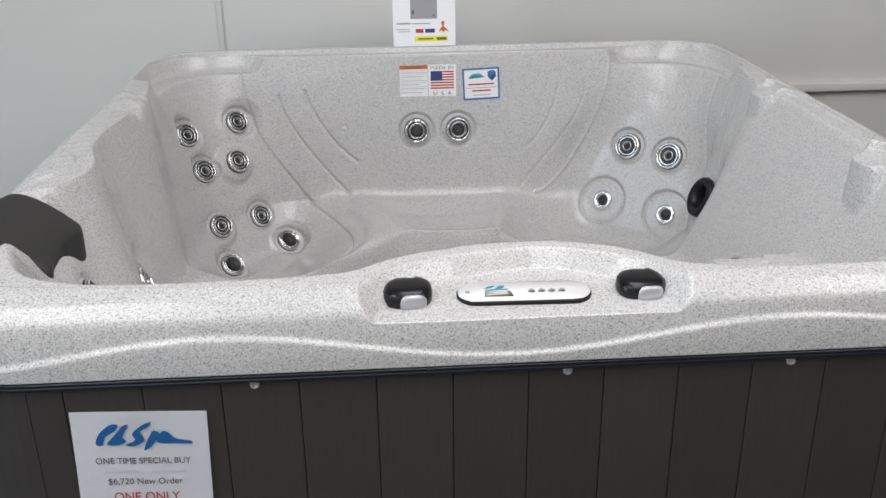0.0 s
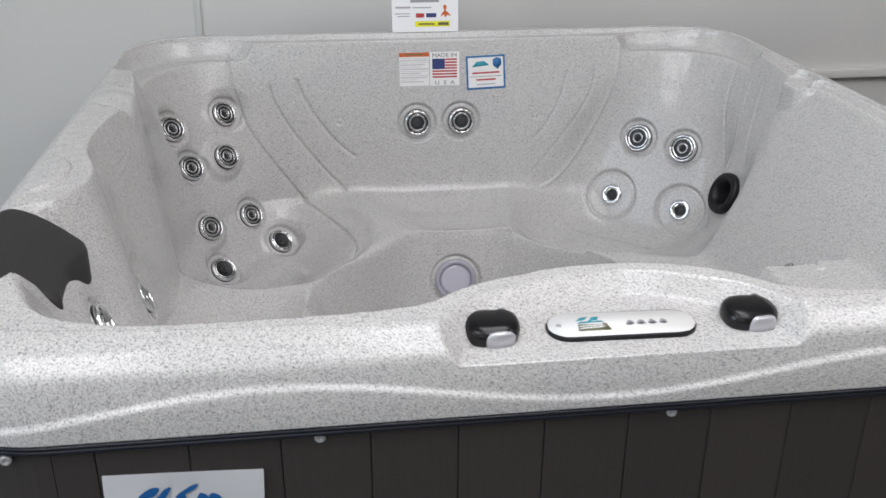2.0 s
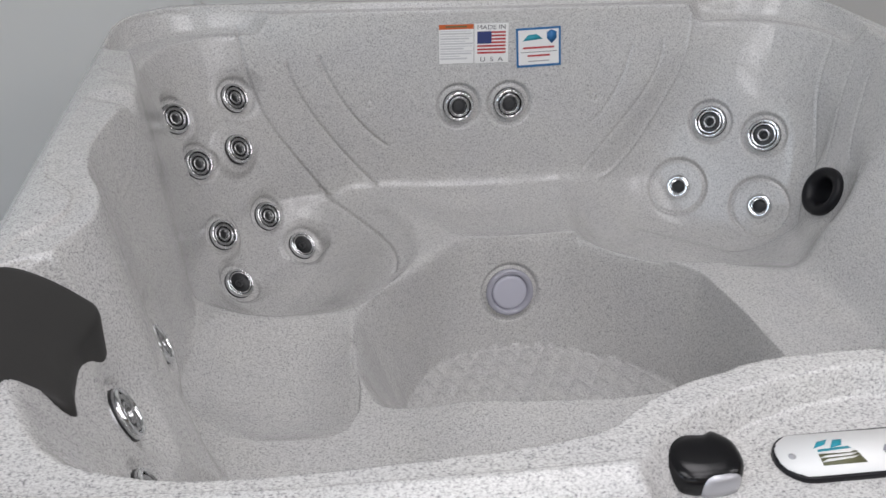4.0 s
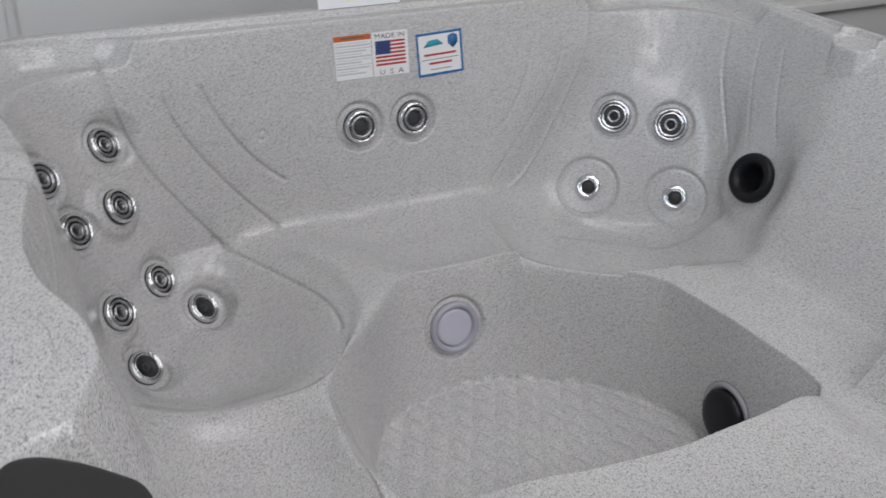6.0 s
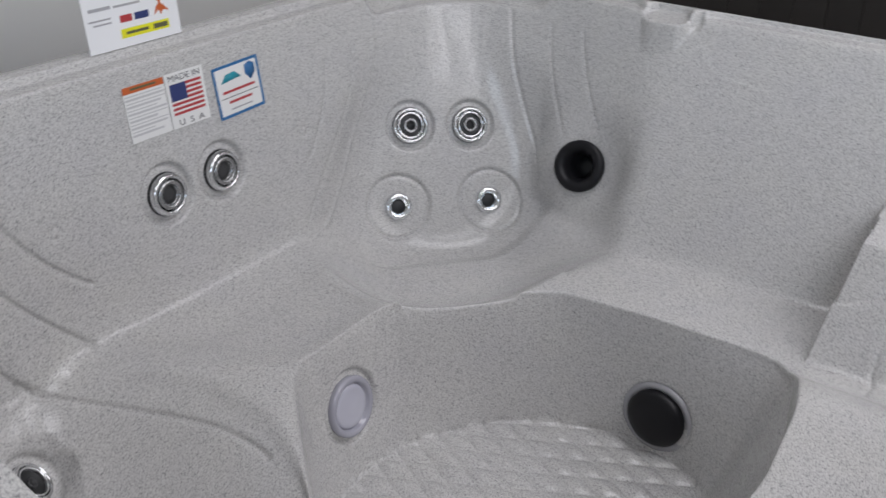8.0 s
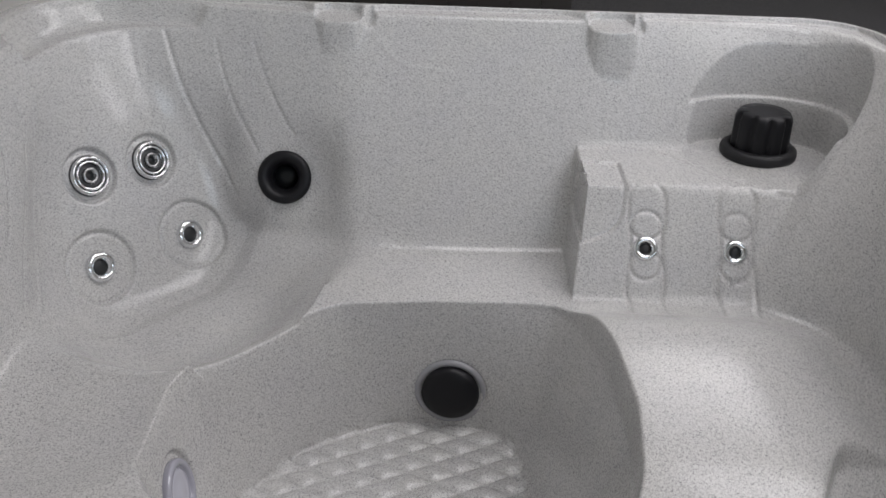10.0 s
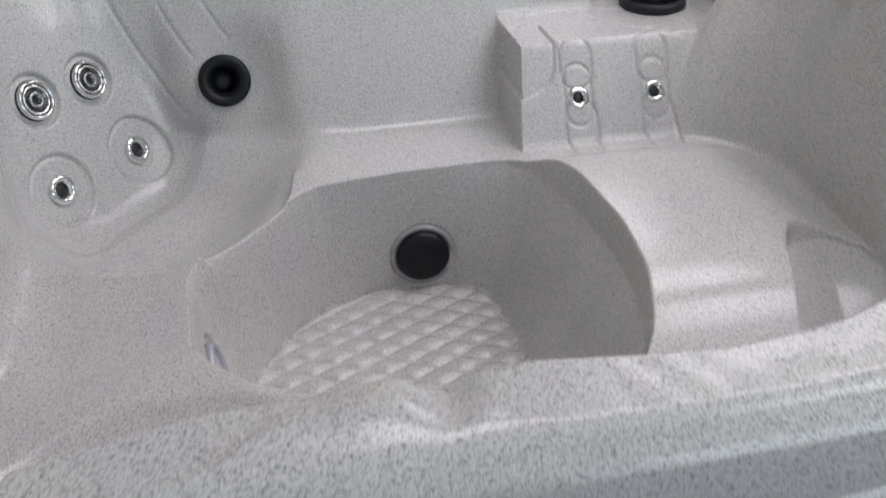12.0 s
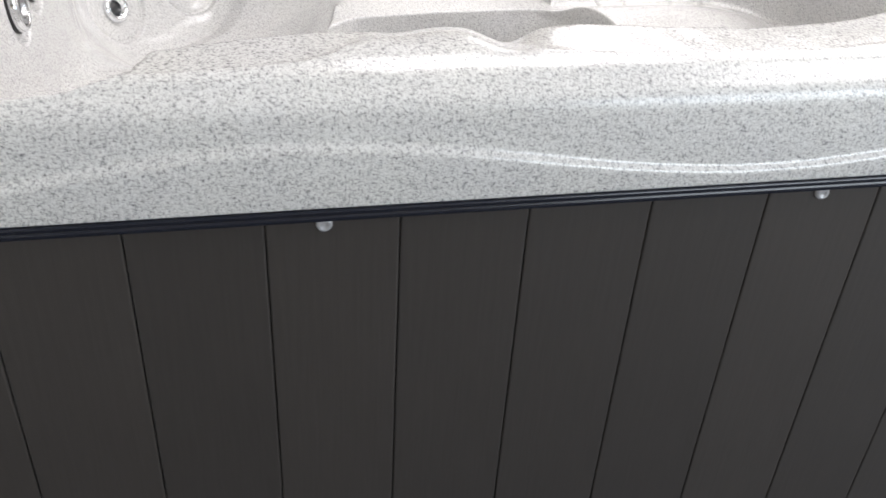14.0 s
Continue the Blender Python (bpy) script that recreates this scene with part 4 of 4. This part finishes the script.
def sweep(profile, inset, name, mat, label):
    """A strip with this (outward, height) section, all round the tub."""
    n = 360
    pts, ways = rounded_outline(n)
    bm = bmesh.new()
    loops = []
    for off, z in profile:
        loops.append([bm.verts.new((pts[k][0] + ways[k][0] * (off - inset), pts[k][1] + ways[k][1] * (off - inset), z)) for k in range(n)])
    for a, b in zip(loops, loops[1:] + loops[:1]):
        for k in range(n):
            bm.faces.new((a[k], a[(k + 1) % n], b[(k + 1) % n], b[k]))
    bmesh.ops.recalc_face_normals(bm, faces=bm.faces[:])
    return part(name, bm, mat, tub, label)


sweep([(-0.020, 0.7825), (0.004, 0.7825), (0.006, 0.7805), (0.006, 0.7775), (0.003, 0.776), (0.005, 0.7745), (0.005, 0.7695), (0.003, 0.768), (-0.020, 0.768)], 0.0, "edge_trim", TRIM, "dark navy rubber edge trim")
sweep([(-0.030, 0.02), (-0.030, 0.776), (-0.050, 0.776), (-0.050, 0.02)], 0.0, "skirt_backing", RUBBER, "black backing behind the boards")
sweep([(-0.004, 0.0), (-0.004, 0.045), (-0.012, 0.050), (-0.045, 0.050), (-0.045, 0.0)], 0.0, "base_rail", BLACK, "black base rail")


def board_mesh(w):
    return mesh_of("skirt_board", box(-w / 2, w / 2, 0.0, 0.016, 0.052, 0.771, 0.0022, 2), BOARD, False)


def board_row(pitch, phase, lo, hi, place):
    k0 = math.ceil((lo - phase) / pitch)
    edges = [lo] + [phase + pitch * k for k in range(k0, 60) if lo + 0.02 < phase + pitch * k < hi - 0.02] + [hi]
    meshes = {}
    for e0, e1 in zip(edges, edges[1:]):
        w = round(e1 - e0 - 0.0008, 4)
        if w not in meshes:
            meshes[w] = board_mesh(w)
        part("skirt_board", meshes[w], BOARD, tub, "", place((e0 + e1) / 2))


FACE = 0.006
board_row(0.1240, 0.137, X0 + CORNER, X1 - CORNER, lambda q: pose(q, Y0 + FACE, 0))
board_row(0.1240, 0.137, X0 + CORNER, X1 - CORNER, lambda q: pose(q, Y1 - FACE, 0, 0, 0, 180))
board_row(0.1306, 1.238, Y0 + CORNER, Y1 - CORNER, lambda q: pose(X0 + FACE, q, 0, 0, 0, -90))
board_row(0.1306, 1.238, Y0 + CORNER, Y1 - CORNER, lambda q: pose(X1 - FACE, q, 0, 0, 0, 90))
# curved corner panels
bm = bmesh.new()
cols = []
R = CORNER - FACE
for k in range(15):
    a = radians(90 * k / 14)
    cols.append([bm.verts.new(((R - t) * math.cos(a), (R - t) * math.sin(a), z)) for t, z in ((0.0, 0.052), (0.0, 0.771), (0.016, 0.771), (0.016, 0.052))])
for a, b in zip(cols, cols[1:]):
    for k in range(4):
        bm.faces.new((a[k], b[k], b[(k + 1) % 4], a[(k + 1) % 4]))
for c in (cols[0][::-1], cols[-1]):
    bm.faces.new(c)
bmesh.ops.recalc_face_normals(bm, faces=bm.faces[:])
corner_me = mesh_of("corner_panel", bm, BOARD, False)
for x, y, a in ((X1 - CORNER, Y1 - CORNER, 0), (X0 + CORNER, Y1 - CORNER, 90), (X0 + CORNER, Y0 + CORNER, 180), (X1 - CORNER, Y0 + CORNER, 270)):
    part("corner_panel", corner_me, BOARD, tub, "", pose(x, y, 0, 0, 0, a))
cap_me = mesh_of("screw_cap", lathe([(0.0082, -0.002), (0.0082, 0.002), (0.0066, 0.0042), (0.004, 0.0046), (0.0032, 0.003), (0.001, 0.003)], 20), CLEAR)
for q in (-0.72, -0.305, 0.200, 0.572, 0.86):
    part("screw_cap", cap_me, CLEAR, tub, "", pose(q, Y0 + FACE, 0.760, 90, 0, 0))
for q in (0.39, 0.916, 1.443, 1.80):
    part("screw_cap", cap_me, CLEAR, tub, "", pose(X0 + FACE, q, 0.760, 90, 0, -90))

# ---- price sign taped to the skirt ----
SIGN_W, SIGN_H = 0.216, 0.279
sm = pose(-0.493, Y0 + FACE - 0.004, 0.722, 90, 0, 0) @ pose(0, 0, 0, 0, 0, -2.2)
bm = bmesh.new()
cells = []
for j in range(15):
    row = []
    for i in range(11):
        u, w = i / 10 - 0.5, -j / 14
        curl = 0.0008 * (2 * u) ** 2 + 0.003 * w * w
        row.append(bm.verts.new((u * SIGN_W, w * SIGN_H, curl)))
    cells.append(row)
for j in range(14):
    for i in range(10):
        bm.faces.new((cells[j][i], cells[j + 1][i], cells[j + 1][i + 1], cells[j][i + 1]))
bmesh.ops.solidify(bm, geom=bm.faces[:], thickness=0.0004)
sign = tagged(part("price_sign", bm, PAPER, None, "", sm, smooth=False), "white paper price sign taped to the dark skirt", "sign")


def sign_pose(x, y):
    return sm @ pose(x, y, 0.0011 + 0.0012 * abs(x) / 0.1 + 0.003 * (y / SIGN_H) ** 2)


for words, size, ink, x, drop, width in (("ONE TIME SPECIAL BUY", 0.0165, INK, 0.0, 0.0945, 0.88), ("$6,720 New Order", 0.0170, INK, 0.0, 0.1330, 0.90), ("ONE ONLY", 0.0235, RED, 0.0, 0.1640, 0.90), ("$4,999", 0.0215, RED, 0.0, 0.1985, 0.92), ("SAVINGS", 0.0165, INK, -0.022, 0.2240, 0.86)):
    lettering(words, size, ink, sign, sign_pose(x, -1.045 * drop), width=width)
for x0, x1, y in ((-0.062, -0.008, -0.108), (0.012, 0.068, -0.108), (0.030, 0.062, -0.218)):
    part("printed_bar", slab([(x0, -0.0018), (x1, -0.0018), (x1, 0.0018), (x0, 0.0018)], 0, 0.0002), FAINTINK, sign, "", sign_pose(0, 1.045 * y) @ pose(0, 0, 0.0006), smooth=False)
# a blue brush-stroke emblem, drawn as plain shapes
for stroke in ([(-0.080, -0.052), (-0.072, -0.034), (-0.052, -0.020), (-0.038, -0.020), (-0.044, -0.030), (-0.062, -0.040), (-0.068, -0.054)],
               [(-0.060, -0.052), (-0.044, -0.036), (-0.030, -0.022), (-0.020, -0.021), (-0.032, -0.040), (-0.026, -0.048), (-0.040, -0.054)],
               [(-0.028, -0.054), (-0.010, -0.046), (-0.014, -0.034), (0.006, -0.020), (0.020, -0.016), (0.014, -0.024), (0.000, -0.032), (0.006, -0.046), (-0.010, -0.056)],
               [(0.004, -0.062), (0.018, -0.036), (0.024, -0.030), (0.034, -0.036), (0.024, -0.050), (0.014, -0.060)],
               [(0.028, -0.048), (0.038, -0.032), (0.050, -0.034), (0.062, -0.044), (0.086, -0.048), (0.090, -0.053), (0.060, -0.052), (0.040, -0.052)]):
    part("emblem_stroke", slab(spline([(x * 0.9, -0.020 + (y + 0.016) * 1.11) for x, y in stroke], 4), 0, 0.0003), BLUE, sign, "", sm @ pose(0, 0, 0.0018), smooth=False)

# ---- leaflet on the back rim ----
leaf_m = pose(0.068, 1.968, 0.915 + 0.003, 84, 0, 0)
leaf = tagged(part("leaflet", box(-0.107, 0.107, 0.0, 0.279, -0.0006, 0.0006), PAPER, None, "", leaf_m, smooth=False), "white product leaflet standing on the tub's back rim", "sign")


def leaf_bar(x0, x1, y0, y1, mat, name="printed_bar", z=0.0008):
    part(name, slab([(x0, y0), (x1, y0), (x1, y1), (x0, y1)], z, z + 0.0004), mat, leaf, "", leaf_m, smooth=False)


leaf_bar(-0.047, 0.045, 0.092, 0.230, PHOTOGREY, "picture")
leaf_bar(-0.042, -0.034, 0.108, 0.122, INK, "picture_detail", 0.0013)
leaf_bar(0.030, 0.036, 0.100, 0.106, INK, "picture_detail", 0.0013)
leaf_bar(-0.095, -0.047, 0.074, 0.080, PALEINK)
leaf_bar(-0.040, 0.020, 0.074, 0.078, PALEINK)
leaf_bar(-0.098, -0.050, 0.056, 0.059, PALEINK)
leaf_bar(-0.090, -0.050, 0.048, 0.051, PALEINK)
leaf_bar(-0.030, -0.003, 0.045, 0.058, RED)
leaf_bar(0.003, 0.036, 0.045, 0.058, NAVY)
leaf_bar(-0.033, 0.080, 0.016, 0.033, YELLOW)
leaf_bar(-0.022, 0.030, 0.022, 0.027, OLIVE, z=0.0013)
leaf_bar(0.042, 0.076, 0.020, 0.029, OLIVE, z=0.0013)

# an orange branching emblem beside the words
part("emblem", slab(spline([(0.050, 0.046), (0.056, 0.060), (0.062, 0.066), (0.058, 0.078), (0.064, 0.084), (0.070, 0.078), (0.067, 0.066), (0.074, 0.060), (0.084, 0.048), (0.072, 0.052), (0.065, 0.044), (0.060, 0.053)], 3), 0.0008, 0.0012), ORANGE, leaf, "", leaf_m, smooth=False)

# ---- the room ----
rx0, rx1, ry0, ry1, rh = ROOM


def structure(name, bm, mat, label, category):
    return tagged(part(name, bm, mat, None, "", smooth=False), label, category, kind="structure")


structure("floor", box(rx0, rx1, ry0, ry1, -0.12, -0.002), CARPET, "dark grey carpet floor of the showroom", "floor")
structure("ceiling", box(rx0 - 0.2, rx1 + 0.2, ry0 - 0.2, ry1 + 0.2, rh, rh + 0.15), CEILPAINT, "plain white ceiling", "ceiling")
structure("wall_north", box(rx0 - 0.2, rx1 + 0.2, ry1, ry1 + 0.2, 0.0, rh), WALLPAINT, "off-white painted wall behind the tub", "wall")
structure("wall_east", box(rx1, rx1 + 0.2, ry0, ry1, 0.0, rh), FARPAINT, "plain beige-grey wall", "wall")


def wall_with_opening(name, along, x0, x1, y0, y1, a0, a1, z0, z1):
    w = structure(name, box(x0, x1, y0, y1, 0.0, z0), FARPAINT, "beige-grey wall with a wide window", "wall")
    if along == "x":
        pieces = ((x0, x1, y0, y1, z1, rh), (x0, a0, y0, y1, z0, z1), (a1, x1, y0, y1, z0, z1))
    else:
        pieces = ((x0, x1, y0, y1, z1, rh), (x0, x1, y0, a0, z0, z1), (x0, x1, a1, y1, z0, z1))
    for q in pieces:
        part("wall_piece", box(*q), FARPAINT, w, "", smooth=False)


wall_with_opening("wall_south", "x", rx0 - 0.2, rx1 + 0.2, ry0 - 0.2, ry0, -3.7, -0.1, 0.6, 2.6)
wall_with_opening("wall_west", "y", rx0 - 0.2, rx0, ry0, ry1, -3.1, -0.1, 0.6, 3.0)
seam = tagged(part("wall_seam", box(-0.712, -0.690, ry1 - 0.010, ry1 - 0.001, 0.0, rh, 0.002), WALLPAINT, None), "narrow vertical batten on the wall", "trim", kind="structure")
tagged(part("wall_ledge", box(1.45, rx1, ry1 - 0.035, ry1 - 0.001, 0.606, 0.640, 0.003), WALLPAINT, None), "white ledge along the wall", "trim", kind="structure")
# dark boards standing for another tub's skirt, and a black block, farther off on the carpet
CAB = (2.62, 3.52, 0.55, 2.05, 0.82)
cab = tagged(part("cabinet", box(CAB[0] + 0.02, CAB[1], CAB[2] + 0.02, CAB[3] - 0.02, 0.0, CAB[4] - 0.03, 0.004), RUBBER), "dark brown board skirt standing in for another hot tub, its top unseen", "cabinet")
cab_board = mesh_of("board", box(-0.0615, 0.0615, 0.0, 0.018, 0.04, CAB[4] - 0.032, 0.0025), BOARD, False)
for k in range(12):
    part("board", cab_board, BOARD, cab, "", pose(CAB[0] + 0.003, CAB[2] + 0.066 + 0.1245 * k, 0, 0, 0, -90))
for k in range(7):
    part("board", cab_board, BOARD, cab, "", pose(CAB[0] + 0.085 + 0.1245 * k, CAB[2] + 0.003, 0))
# The top is unseen, added to close the block.
part("top", box(CAB[0] - 0.005, CAB[1], CAB[2] - 0.005, CAB[3], CAB[4] - 0.028, CAB[4], 0.006), BLACK, cab, "black top")
# Stands in for an unidentified black object; all but one corner is made up.
dark_block = tagged(part("black_object", box(4.18, 4.72, -2.55, -1.93, 0.0, 0.42, 0.02, 3), BLACK), "plain black block standing in for an unidentified object on the carpet", "box")
part("lid", box(4.16, 4.74, -2.57, -1.91, 0.421, 0.455, 0.01, 3), BLACK, dark_block)
# Overhead panels are unseen: size, place and strength only fit the overall light.
panel_me = mesh_of("diffuser", box(-0.60, 0.60, -0.60, 0.60, -0.036, -0.031), GLOW, False)
panel_me.materials.append(CEILPAINT)
for face in panel_me.polygons:
    face.material_index = 0 if face.normal.z < -0.5 else 1  # only its underside glows
for x, y in ((-1.6, -2.5), (0.4, -2.5), (2.4, -2.5), (-1.6, -0.95), (0.4, -0.95), (2.4, -0.95), (0.4, 0.5), (4.4, -0.95)):
    f = tagged(part("overhead_fill", box(-0.64, 0.64, -0.64, 0.64, -0.03, 0.0, 0.004), CEILPAINT, None, "", pose(x, y, rh - 0.001)), "unseen white square ceiling panel, added as overhead light", "lamp", "ceiling panel lights")
    part("diffuser", panel_me, None, f, "", pose(x, y, rh - 0.001))
